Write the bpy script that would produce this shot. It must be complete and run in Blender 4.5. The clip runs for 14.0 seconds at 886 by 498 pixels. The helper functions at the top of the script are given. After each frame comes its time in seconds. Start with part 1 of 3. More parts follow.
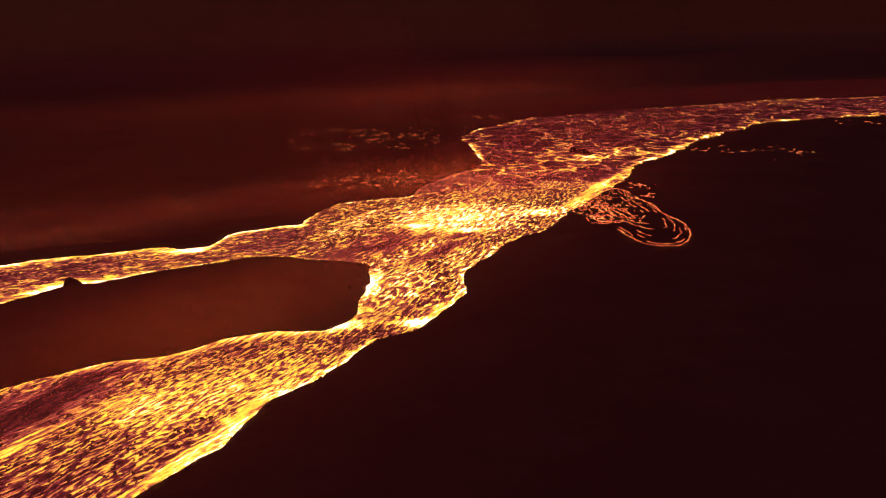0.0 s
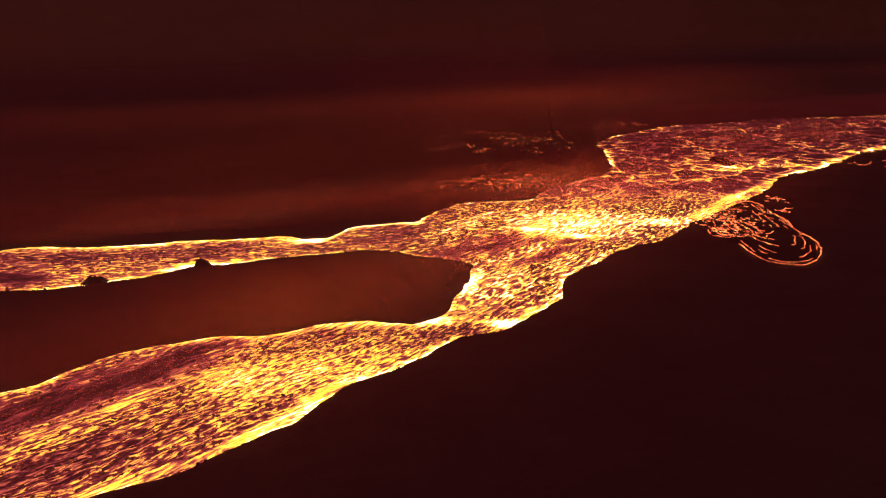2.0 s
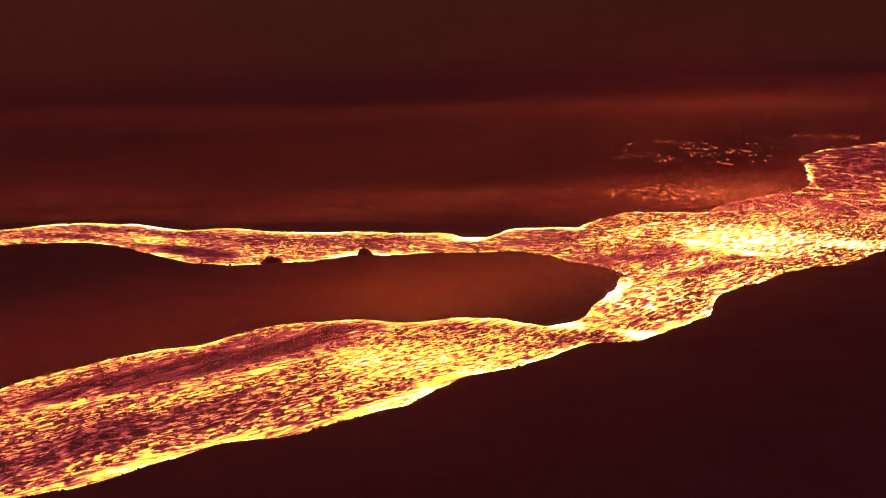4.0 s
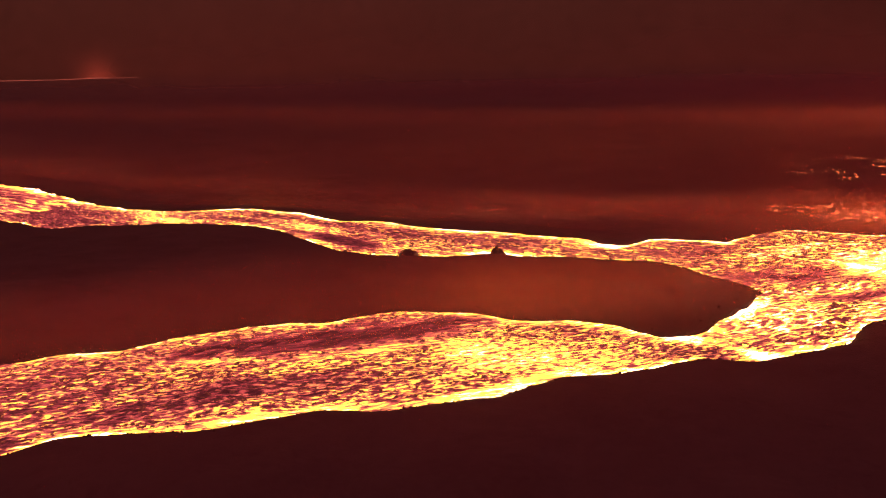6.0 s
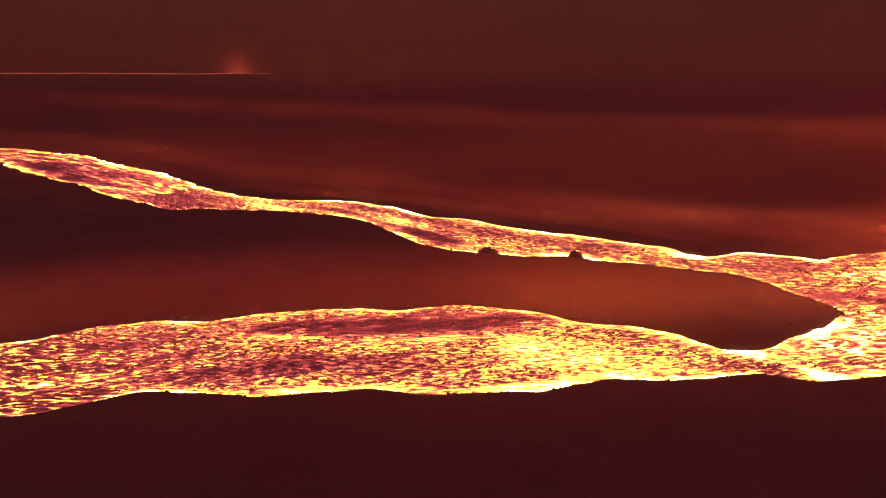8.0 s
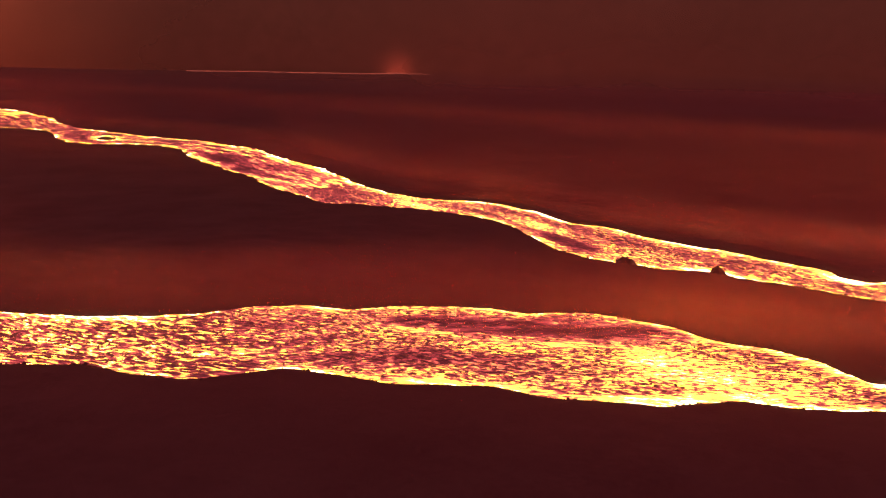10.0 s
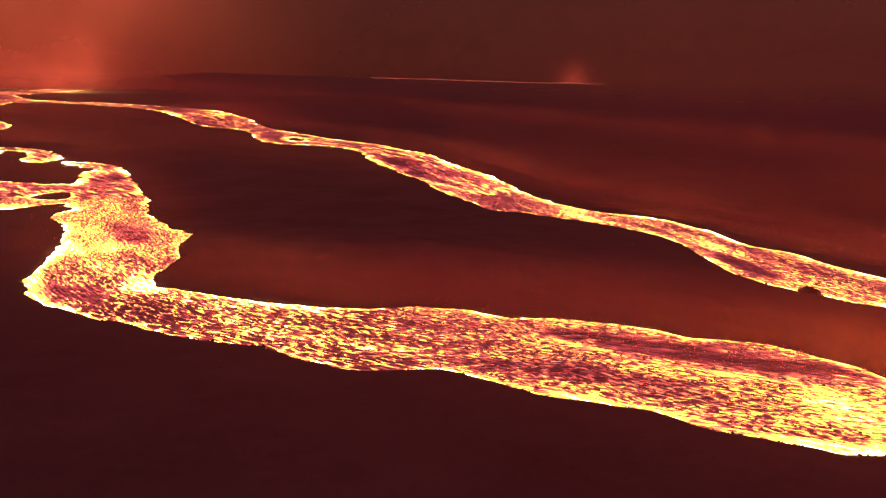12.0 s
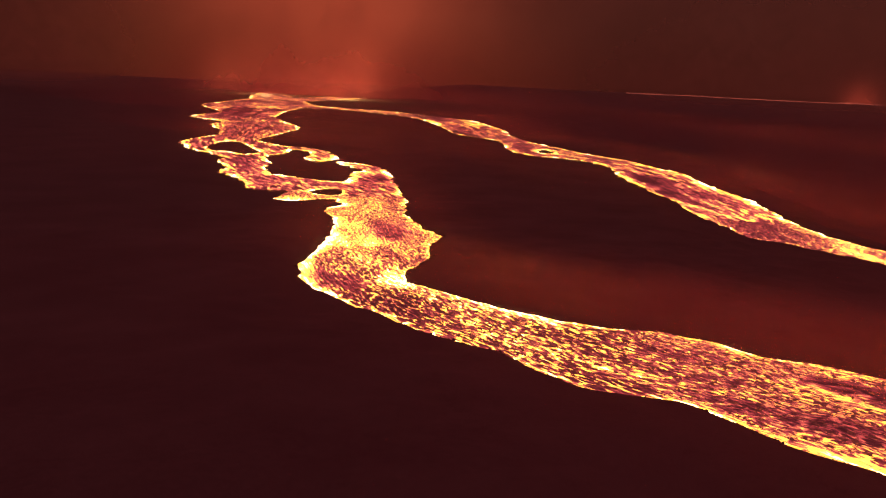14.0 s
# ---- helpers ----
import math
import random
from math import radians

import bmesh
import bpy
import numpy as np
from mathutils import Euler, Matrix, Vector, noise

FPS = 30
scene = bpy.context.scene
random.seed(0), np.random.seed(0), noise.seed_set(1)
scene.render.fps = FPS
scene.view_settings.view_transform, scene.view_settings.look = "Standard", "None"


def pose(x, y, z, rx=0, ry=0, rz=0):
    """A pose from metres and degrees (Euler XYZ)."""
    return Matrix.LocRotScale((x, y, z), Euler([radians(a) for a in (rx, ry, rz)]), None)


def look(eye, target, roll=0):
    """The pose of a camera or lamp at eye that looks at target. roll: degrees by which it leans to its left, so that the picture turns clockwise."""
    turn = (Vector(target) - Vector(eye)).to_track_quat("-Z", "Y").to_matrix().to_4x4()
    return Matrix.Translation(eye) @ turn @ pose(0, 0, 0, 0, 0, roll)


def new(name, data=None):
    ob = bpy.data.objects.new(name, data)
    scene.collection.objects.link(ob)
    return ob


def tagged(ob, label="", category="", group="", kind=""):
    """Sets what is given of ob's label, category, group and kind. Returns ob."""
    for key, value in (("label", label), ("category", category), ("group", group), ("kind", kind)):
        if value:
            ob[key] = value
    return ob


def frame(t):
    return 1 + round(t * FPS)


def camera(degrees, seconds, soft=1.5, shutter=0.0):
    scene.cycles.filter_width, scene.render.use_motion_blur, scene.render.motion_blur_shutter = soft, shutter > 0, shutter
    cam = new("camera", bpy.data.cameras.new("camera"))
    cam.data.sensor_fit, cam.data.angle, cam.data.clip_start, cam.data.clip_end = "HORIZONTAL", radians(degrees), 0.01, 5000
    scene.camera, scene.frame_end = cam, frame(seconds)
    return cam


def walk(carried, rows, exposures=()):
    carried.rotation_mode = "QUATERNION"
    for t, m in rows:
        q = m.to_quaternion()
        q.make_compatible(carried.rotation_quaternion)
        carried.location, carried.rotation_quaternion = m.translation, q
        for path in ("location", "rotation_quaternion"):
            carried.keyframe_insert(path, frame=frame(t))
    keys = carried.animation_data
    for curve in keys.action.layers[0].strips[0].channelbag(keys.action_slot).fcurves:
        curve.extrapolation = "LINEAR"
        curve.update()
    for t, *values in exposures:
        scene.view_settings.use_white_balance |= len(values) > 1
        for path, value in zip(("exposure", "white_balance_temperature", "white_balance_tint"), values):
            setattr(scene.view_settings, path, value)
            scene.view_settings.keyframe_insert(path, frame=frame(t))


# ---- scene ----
cam = camera(63.2, 14.0, 1.3)
# seconds, eye, target, roll
PATH = [
    (0, (0.08, -0.16, 59.51), (0.07, 95.73, 31.12), -1.70),
    (0.5, (2.92, -0.41, 59.43), (-2.10, 95.43, 31.31), -1.70),
    (1, (5.77, -0.60, 59.28), (-4.91, 94.85, 31.46), -1.70),
    (1.5, (8.86, -0.65, 59.10), (-7.41, 94.10, 31.56), -1.72),
    (2, (12.15, -0.59, 58.75), (-8.18, 93.44, 31.50), -1.67),
    (2.5, (15.41, -0.37, 58.38), (-10.17, 92.49, 31.48), -1.69),
    (3, (18.67, -0.07, 57.96), (-13.82, 90.74, 31.55), -1.80),
    (3.5, (21.75, 0.43, 57.65), (-17.42, 88.70, 31.67), -1.72),
    (4, (24.80, 1.09, 57.36), (-20.84, 86.33, 31.83), -1.73),
    (6.5, (40.22, 6.24, 55.65), (-27.64, 75.72, 31.83), -0.81),
    (7, (43.09, 7.31, 55.78), (-26.55, 75.00, 31.97), -0.44),
    (7.5, (45.77, 7.86, 56.00), (-26.84, 72.36, 32.21), -0.27),
    (8, (48.85, 8.42, 56.00), (-27.25, 68.83, 32.35), 0.12),
    (10.5, (54.10, 8.14, 57.72), (-35.01, 46.96, 34.19), 1.12),
    (11, (54.13, 8.36, 57.76), (-37.11, 41.96, 34.38), 1.34),
    (11.5, (54.18, 8.48, 57.77), (-38.95, 36.60, 34.60), 1.51),
    (12, (54.32, 8.34, 57.72), (-40.40, 30.71, 34.76), 1.71),
    (12.5, (54.21, 7.96, 57.52), (-41.84, 24.02, 34.76), 1.93),
    (13, (53.97, 7.55, 57.41), (-43.05, 16.50, 34.85), 2.23),
    (13.5, (53.61, 7.00, 57.33), (-43.84, 7.26, 34.90), 2.50),
    (14, (53.19, 6.83, 57.35), (-43.74, -3.34, 34.92), 2.83),
]
EXPOSURES = [(0.0, 0.13), (2.0, 0.46), (4.0, 0.96), (7.5, 1.53), (11.0, 1.72), (13.0, 1.64), (14.0, 1.33)]
walk(cam, [(t, look(eye, target, roll)) for t, eye, target, roll in PATH], EXPOSURES)

# ---- night sky: smoke lit from below by the lava ----
VENT_WAY = Vector((-0.958, -0.285, 0.10)).normalized()
FAR_WAY = Vector((-0.921, 0.390, 0.004)).normalized()


def night_sky():
    world = bpy.data.worlds.new("night_sky")
    scene.world = world
    world.use_nodes = True
    nt = world.node_tree
    nt.nodes.clear()
    out = nt.nodes.new("ShaderNodeOutputWorld")
    back = nt.nodes.new("ShaderNodeBackground")
    coord = nt.nodes.new("ShaderNodeTexCoord")

    def math_node(op, a, b=0.0):
        n = nt.nodes.new("ShaderNodeMath")
        n.operation = op
        for i, v in enumerate((a, b)):
            if isinstance(v, (int, float)):
                n.inputs[i].default_value = v
            else:
                nt.links.new(v, n.inputs[i])
        return n.outputs[0]

    def lobe(way, power, gain):
        d = nt.nodes.new("ShaderNodeVectorMath")
        d.operation = "DOT_PRODUCT"
        d.inputs[1].default_value = way
        nt.links.new(coord.outputs["Generated"], d.inputs[0])
        return math_node("MULTIPLY", math_node("POWER", math_node("MAXIMUM", d.outputs["Value"], 0.0), power), gain)

    def maths_sum(a, b):
        return math_node("ADD", a, b)

    sep = nt.nodes.new("ShaderNodeSeparateXYZ")
    nt.links.new(coord.outputs["Generated"], sep.inputs[0])
    up = math_node("MAXIMUM", sep.outputs["Z"], 0.0)
    wisp = nt.nodes.new("ShaderNodeTexNoise")
    wisp.inputs["Scale"].default_value = 5.0
    wisp.inputs["Detail"].default_value = 5.0
    nt.links.new(coord.outputs["Generated"], wisp.inputs["Vector"])
    wisps = math_node("ADD", math_node("MULTIPLY", wisp.outputs["Fac"], 1.1), 0.45)

    def tint(value, colour):
        n = nt.nodes.new("ShaderNodeVectorMath")
        n.operation = "SCALE"
        n.inputs[0].default_value = colour
        nt.links.new(value, n.inputs["Scale"])
        return n.outputs[0]

    def plus(a, b):
        n = nt.nodes.new("ShaderNodeVectorMath")
        n.operation = "ADD"
        nt.links.new(a, n.inputs[0])
        nt.links.new(b, n.inputs[1])
        return n.outputs[0]

    side = nt.nodes.new("ShaderNodeVectorMath")
    side.operation = "DOT_PRODUCT"
    side.inputs[1].default_value = (-0.80, 0.60, 0.0)
    nt.links.new(coord.outputs["Generated"], side.inputs[0])
    wisps = math_node("MULTIPLY", wisps, math_node("ADD", math_node("MULTIPLY", math_node("MAXIMUM", side.outputs["Value"], 0.0), 0.55), 0.55))
    smoke = math_node("MULTIPLY", wisps, math_node("MULTIPLY", math_node("ADD", math_node("MINIMUM", math_node("MULTIPLY", up, 5.0), 0.4), 0.6), SKY_LOW))
    overhead = math_node("MULTIPLY", math_node("POWER", up, 2.0), SKY_OVERHEAD)
    glow = math_node("MULTIPLY", lobe(VENT_WAY, 42.0, 0.12), wisps)
    plumes = maths_sum(lobe(Vector((-0.939, -0.343, 0.012)).normalized(), 1500.0, 0.05), lobe(Vector((-0.976, -0.220, 0.016)).normalized(), 1500.0, 0.05))
    far_glow = lobe(FAR_WAY, 6000.0, 0.19)
    total = plus(plus(plus(tint(smoke, (1.0, 0.23, 0.16)), tint(overhead, (1.0, 0.29, 0.36))), tint(maths_sum(glow, plumes), (1.0, 0.13, 0.05))), tint(far_glow, (1.0, 0.10, 0.05)))
    nt.links.new(total, back.inputs["Color"])
    nt.links.new(back.outputs[0], out.inputs[0])


SKY_LOW, SKY_OVERHEAD = 0.0185, 0.118
night_sky()


# ---- the two vents at the head of the flow, hidden by their smoke ----
def vent_light(x, y, power):
    lamp = bpy.data.lights.new("vent_light", "POINT")
    lamp.energy, lamp.color, lamp.shadow_soft_size = power, (1.0, 0.5, 0.16), 14.0
    ob = new("vent_light", lamp)
    ob.location = (x, y, 26.0)
    return tagged(ob, "orange glow of a lava vent under its smoke", "vent light")


vent_light(-2080, -775, 260000)
vent_light(-1990, -500, 300000)


# ---- materials ----
def shader(name, base, rough):
    mat = bpy.data.materials.new(name)
    mat.use_nodes = True
    bsdf = mat.node_tree.nodes["Principled BSDF"]
    bsdf.inputs["Base Color"].default_value = (*base, 1)
    bsdf.inputs["Roughness"].default_value = rough
    return mat, mat.node_tree, bsdf


def noise_node(nt, vector, scale, detail=4.0, distortion=0.0, rough=0.55):
    n = nt.nodes.new("ShaderNodeTexNoise")
    n.inputs["Scale"].default_value = scale
    n.inputs["Detail"].default_value = detail
    n.inputs["Distortion"].default_value = distortion
    n.inputs["Roughness"].default_value = rough
    nt.links.new(vector, n.inputs["Vector"])
    return n.outputs["Fac"]


def maths(nt, op, a, b=0.0, clamp=False):
    n = nt.nodes.new("ShaderNodeMath")
    n.operation = op
    n.use_clamp = clamp
    for i, v in enumerate((a, b)):
        if isinstance(v, (int, float)):
            n.inputs[i].default_value = v
        else:
            nt.links.new(v, n.inputs[i])
    return n.outputs[0]


def ramp(nt, fac, stops):
    n = nt.nodes.new("ShaderNodeValToRGB")
    e = n.color_ramp.elements
    e[0].position, e[0].color = stops[0][0], (*stops[0][1], 1)
    e[1].position, e[1].color = stops[-1][0], (*stops[-1][1], 1)
    for at, colour in stops[1:-1]:
        e.new(at).color = (*colour, 1)
    nt.links.new(fac, n.inputs["Fac"])
    return n.outputs["Color"]


def bump(nt, height, strength, distance, bsdf):
    n = nt.nodes.new("ShaderNodeBump")
    n.inputs["Strength"].default_value = strength
    n.inputs["Distance"].default_value = distance
    nt.links.new(height, n.inputs["Height"])
    nt.links.new(n.outputs["Normal"], bsdf.inputs["Normal"])


def place(nt):
    return nt.nodes.new("ShaderNodeTexCoord").outputs["Object"]


# lava colour by heat; dark stops lifted towards pink to imitate bloom
HEAT_BLOOM_STOPS = [
    (0.00, (0.020, 0.003, 0.004)),
    (0.14, (0.040, 0.005, 0.007)),
    (0.26, (0.125, 0.013, 0.016)),
    (0.38, (0.28, 0.031, 0.034)),
    (0.45, (0.50, 0.072, 0.058)),
    (0.52, (0.95, 0.22, 0.085)),
    (0.60, (1.9, 0.68, 0.070)),
    (0.80, (2.8, 1.5, 0.11)),
    (1.00, (6.5, 4.0, 2.1)),
]


def lava_material():
    mat, nt, bsdf = shader("molten_lava", (0.03, 0.025, 0.025), 0.55)
    at = place(nt)

    def value_of(name, out="Fac"):
        n = nt.nodes.new("ShaderNodeAttribute")
        n.attribute_name = name
        return n.outputs[out]

    def vector(op, a, b):
        n = nt.nodes.new("ShaderNodeVectorMath")
        n.operation = op
        nt.links.new(a, n.inputs[0])
        if isinstance(b, tuple):
            n.inputs[1].default_value = b
        else:
            nt.links.new(b, n.inputs[1])
        return n.outputs[0]

    def wobbled(v, scale, amount):
        """The place, pushed about by a coarser noise, so that cells lose their straight sides."""
        n = nt.nodes.new("ShaderNodeTexNoise")
        n.inputs["Scale"].default_value, n.inputs["Detail"].default_value = scale, 2.5
        nt.links.new(v, n.inputs["Vector"])
        push = vector("MULTIPLY", vector("SUBTRACT", n.outputs["Color"], (0.5, 0.5, 0.5)), (amount, amount, 0.0))
        return vector("ADD", v, push)

    def seams(v, scale, width):
        """Bright seams between rafts of crust: 1 in the middle of a seam, 0 on the rafts."""
        n = nt.nodes.new("ShaderNodeTexVoronoi")
        n.feature = "DISTANCE_TO_EDGE"
        n.inputs["Scale"].default_value = scale
        nt.links.new(v, n.inputs["Vector"])
        return maths(nt, "SUBTRACT", 1.0, maths(nt, "DIVIDE", n.outputs["Distance"], width), True)

    def steep(value, middle, gain):
        return maths(nt, "ADD", 0.5, maths(nt, "MULTIPLY", maths(nt, "SUBTRACT", value, middle), gain), True)

    def blend(a, b, fac):
        return maths(nt, "ADD", a, maths(nt, "MULTIPLY", fac, maths(nt, "SUBTRACT", b, a)))

    def sum_of(*terms):
        total = 0.0
        for value, gain in terms:
            total = maths(nt, "ADD", total, maths(nt, "MULTIPLY", value, gain))
        return total

    heat, skin, coarse = value_of("warmth"), value_of("skin"), value_of("coarse")
    share, pond, streaky = value_of("far_share"), value_of("pond"), value_of("streaky")
    patch = noise_node(nt, at, 0.10, 3.0, 0.4)
    molten = maths(nt, "SUBTRACT", 1.0, maths(nt, "MULTIPLY", skin, 0.74))

    def rafts(name):
        """Torn skin drawn out along the flow: fine flecks, larger rafts with seams, and threads along the flow."""
        way = value_of(name, "Vector")
        bent = wobbled(way, 0.8, 1.1)
        fleck = steep(noise_node(nt, vector("MULTIPLY", bent, (0.72, 1.05, 1.0)), 1.5, 2.8, 0.2, 0.6), 0.515, 6.5)
        big_way = wobbled(vector("MULTIPLY", way, (0.75, 1.0, 1.0)), 0.5, 1.7)
        wide = noise_node(nt, big_way, 0.95, 3.0, 0.3, 0.58)
        seam = maths(nt, "MULTIPLY", seams(big_way, 0.62, 0.17), steep(wide, 0.44, 6.0))
        thread = steep(noise_node(nt, vector("MULTIPLY", bent, (0.22, 1.25, 1.0)), 1.1, 2.4, 0.15, 0.55), 0.51, 5.0)
        fine = sum_of((fleck, 0.42), (wide, 0.34), (1.0, -0.375))
        large = sum_of((seam, 0.46), (steep(wide, 0.57, 6.0), 0.26), (fleck, 0.08), (1.0, -0.25))
        drawn = sum_of((thread, 0.40), (fleck, 0.08), (1.0, -0.22))
        return blend(blend(fine, large, coarse), drawn, streaky)

    def pond_net():
        """Thin glowing cracks round the plates of a crusted pond."""
        bent = wobbled(at, 0.05, 16.0)
        wide = seams(bent, 0.075, 0.10)
        small = maths(nt, "MULTIPLY", seams(wobbled(at, 0.16, 5.0), 0.19, 0.16), steep(noise_node(nt, at, 0.035, 2.0), 0.47, 6.0))
        return sum_of((wide, 0.40), (small, 0.29), (noise_node(nt, at, 0.30, 3.0), 0.20), (1.0, -0.25))

    net = blend(blend(rafts("near_way"), rafts("far_way"), share), pond_net(), pond)
    mixed = sum_of((net, 1.0), (maths(nt, "SUBTRACT", patch, 0.5), 0.16), (maths(nt, "SUBTRACT", noise_node(nt, at, 2.6, 3.0, 0.3), 0.5), 0.06))
    h = maths(nt, "ADD", heat, maths(nt, "MULTIPLY", mixed, molten), True)
    nt.links.new(ramp(nt, h, HEAT_BLOOM_STOPS), bsdf.inputs["Emission Color"])
    bsdf.inputs["Emission Strength"].default_value = 1.0
    bsdf.inputs["Specular IOR Level"].default_value = 0.2
    bump(nt, net, 0.5, 0.3, bsdf)
    return mat


def crust_material():
    mat, nt, bsdf = shader("crust_plate", (0.025, 0.022, 0.022), 0.7)
    at = place(nt)
    n = noise_node(nt, at, 1.7, 4.0, 0.4)
    nt.links.new(ramp(nt, n, [(0.3, (0.03, 0.006, 0.006)), (0.55, (0.11, 0.018, 0.013)), (0.72, (0.5, 0.09, 0.03))]), bsdf.inputs["Emission Color"])
    bsdf.inputs["Emission Strength"].default_value = 0.6
    bump(nt, n, 0.6, 0.2, bsdf)
    return mat


def rock_material(name, dark, light, scale):
    mat, nt, bsdf = shader(name, dark, 0.9)
    at = place(nt)
    big = noise_node(nt, at, 0.03 * scale, 4.0)
    small = noise_node(nt, at, 0.9 * scale, 6.0, 0.4, 0.65)
    mix = maths(nt, "ADD", maths(nt, "MULTIPLY", big, 0.55), maths(nt, "MULTIPLY", small, 0.45))
    nt.links.new(ramp(nt, mix, [(0.32, dark), (0.68, light)]), bsdf.inputs["Base Color"])
    bump(nt, small, 0.8, 0.5, bsdf)
    return mat


def ember_material():
    mat, nt, bsdf = shader("ember", (0.03, 0.02, 0.02), 0.8)
    n = noise_node(nt, place(nt), 0.5, 2.0)
    nt.links.new(ramp(nt, n, [(0.35, (0.35, 0.04, 0.02)), (0.55, (0.9, 0.16, 0.05)), (0.7, (1.0, 0.42, 0.1))]), bsdf.inputs["Emission Color"])
    bsdf.inputs["Emission Strength"].default_value = 3.2
    return mat


def faint_material():
    mat, nt, bsdf = shader("far_lava", (0.03, 0.02, 0.02), 0.8)
    n = noise_node(nt, place(nt), 0.02, 2.0)
    nt.links.new(ramp(nt, n, [(0.3, (0.08, 0.018, 0.014)), (0.7, (0.22, 0.035, 0.02))]), bsdf.inputs["Emission Color"])
    bsdf.inputs["Emission Strength"].default_value = 1.7
    return mat


LAVA, CRUST, EMBER, FAINT = lava_material(), crust_material(), ember_material(), faint_material()
GROUND = rock_material("cooled_lava", (0.045, 0.042, 0.043), (0.10, 0.092, 0.09), 1.0)
ROCK = rock_material("spatter_rock", (0.03, 0.028, 0.028), (0.08, 0.072, 0.07), 2.0)

# ---- plan of the flow, metres: banks run downstream ----
FAR_BANK = [
    (520, 690), (373, 615), (297, 615), (266, 609), (215, 586), (166, 573), (143, 571), (117, 553), (93, 539), (67, 531), (39, 494), (18, 458),
    (14, 430), (18, 389), (20, 344), (17, 332), (4, 314), (-6, 297), (-10, 280), (-14, 273), (-30, 269), (-39, 263), (-45, 250), (-47, 236),
    (-53, 233), (-60, 230), (-68, 225), (-71, 212), (-78, 209), (-86, 211), (-100, 207), (-114, 203), (-132, 195), (-148, 191), (-165, 190),
    (-176, 182), (-205, 181), (-228, 175), (-238, 166), (-255, 149), (-286, 139), (-336, 138), (-368, 139), (-404, 133), (-453, 127), (-497, 126),
]
FAR_BANK_WEST = [
    (-530, 112), (-572, 100), (-627, 63), (-658, 47), (-731, 14), (-758, 4), (-840, -14), (-910, -20), (-986, -38), (-1110, -72), (-1185, -130),
    (-1240, -182), (-1300, -240), (-1330, -290), (-1366, -362), (-1393, -415), (-1625, -510), (-1892, -498), (-2221, -493), (-2188, -575),
]
NEAR_BANK = [
    (420, 560), (301, 488), (268, 483), (239, 477), (208, 466), (177, 433), (151, 407), (140, 395), (116, 357), (92, 331), (77, 296),
    (63, 273), (53, 256), (44, 242), (38, 229), (32, 218), (25, 212), (18, 204), (14, 194), (10, 188), (6, 179), (5.2, 172), (5.4, 164.9),
    (3.3, 159.9), (-1.4, 149.7), (-6.3, 141.4), (-14.1, 137.1), (-18.3, 129.2), (-22.9, 120.9), (-29.9, 111.9), (-32.9, 105), (-35.5, 96.7),
    (-40.1, 90.4), (-45.3, 81.4), (-53.7, 74.7), (-59.4, 65.6), (-65.4, 55.5), (-73.1, 48.1), (-79.1, 41.1), (-80.1, 34), (-82.1, 22),
    (-88.4, 13.3), (-98.2, 3.9), (-102.1, -5.9), (-108.4, -15.7), (-117.1, -26), (-124, -37),
]
NEAR_BANK_WEST = [
    (-136, -49), (-143, -54), (-161, -60), (-177, -61), (-195, -62), (-221, -67), (-239, -71), (-250, -78), (-261, -77), (-272, -76),
    (-286, -84), (-279, -93), (-272, -99), (-273, -106), (-284, -119), (-300, -131), (-323, -144), (-342, -158), (-355, -171), (-375, -176),
    (-409, -196), (-431, -200), (-447, -217), (-470, -243), (-516, -275), (-558, -282), (-605, -281), (-660, -302), (-732, -345),
    (-790, -355), (-822, -394), (-852, -427), (-939, -439), (-998, -448), (-1112, -521), (-1207, -572), (-1388, -604), (-1623, -647),
    (-1847, -731), (-2380, -882), (-2125, -735), (-1842, -608),
]
ISLAND_NORTH = [
    (-20, 187), (-27, 191), (-37, 194), (-46, 197), (-55, 198), (-66, 193), (-82, 185), (-90, 179), (-98, 177), (-103, 170), (-109, 164), (-119, 157),
    (-125, 153), (-136, 150), (-146, 151), (-157, 152), (-178, 156), (-194, 155), (-207, 150), (-223, 139), (-234, 129), (-244, 120), (-252, 107),
    (-265, 102), (-283, 100), (-307, 94), (-333, 91), (-356, 92), (-380, 85), (-426, 79), (-453, 75), (-512, 74), (-555, 60), (-568, 42), (-578, 14),
    (-605, -3), (-650, -10), (-720, -18), (-750, -35), (-785, -68), (-831, -84), (-945, -112), (-1053, -145), (-1140, -182), (-1200, -228),
    (-1254, -290), (-1288, -341),
]
ISLAND_WEST = [
    (-1262, -377), (-1280, -410), (-1099, -381), (-928, -338), (-850, -301), (-754, -249), (-661, -237), (-583, -232), (-565, -227), (-532, -193),
    (-526, -167), (-502, -146), (-466, -128), (-438, -133), (-449, -149), (-475, -151), (-499, -159), (-509, -176), (-480, -173), (-454, -177),
    (-442, -175), (-417, -163), (-381, -153), (-360, -144), (-357, -134), (-349, -117), (-344, -100), (-345, -93), (-366, -94), (-384, -98),
    (-407, -97), (-416, -105), (-440, -123), (-440, -109), (-425, -90),
]
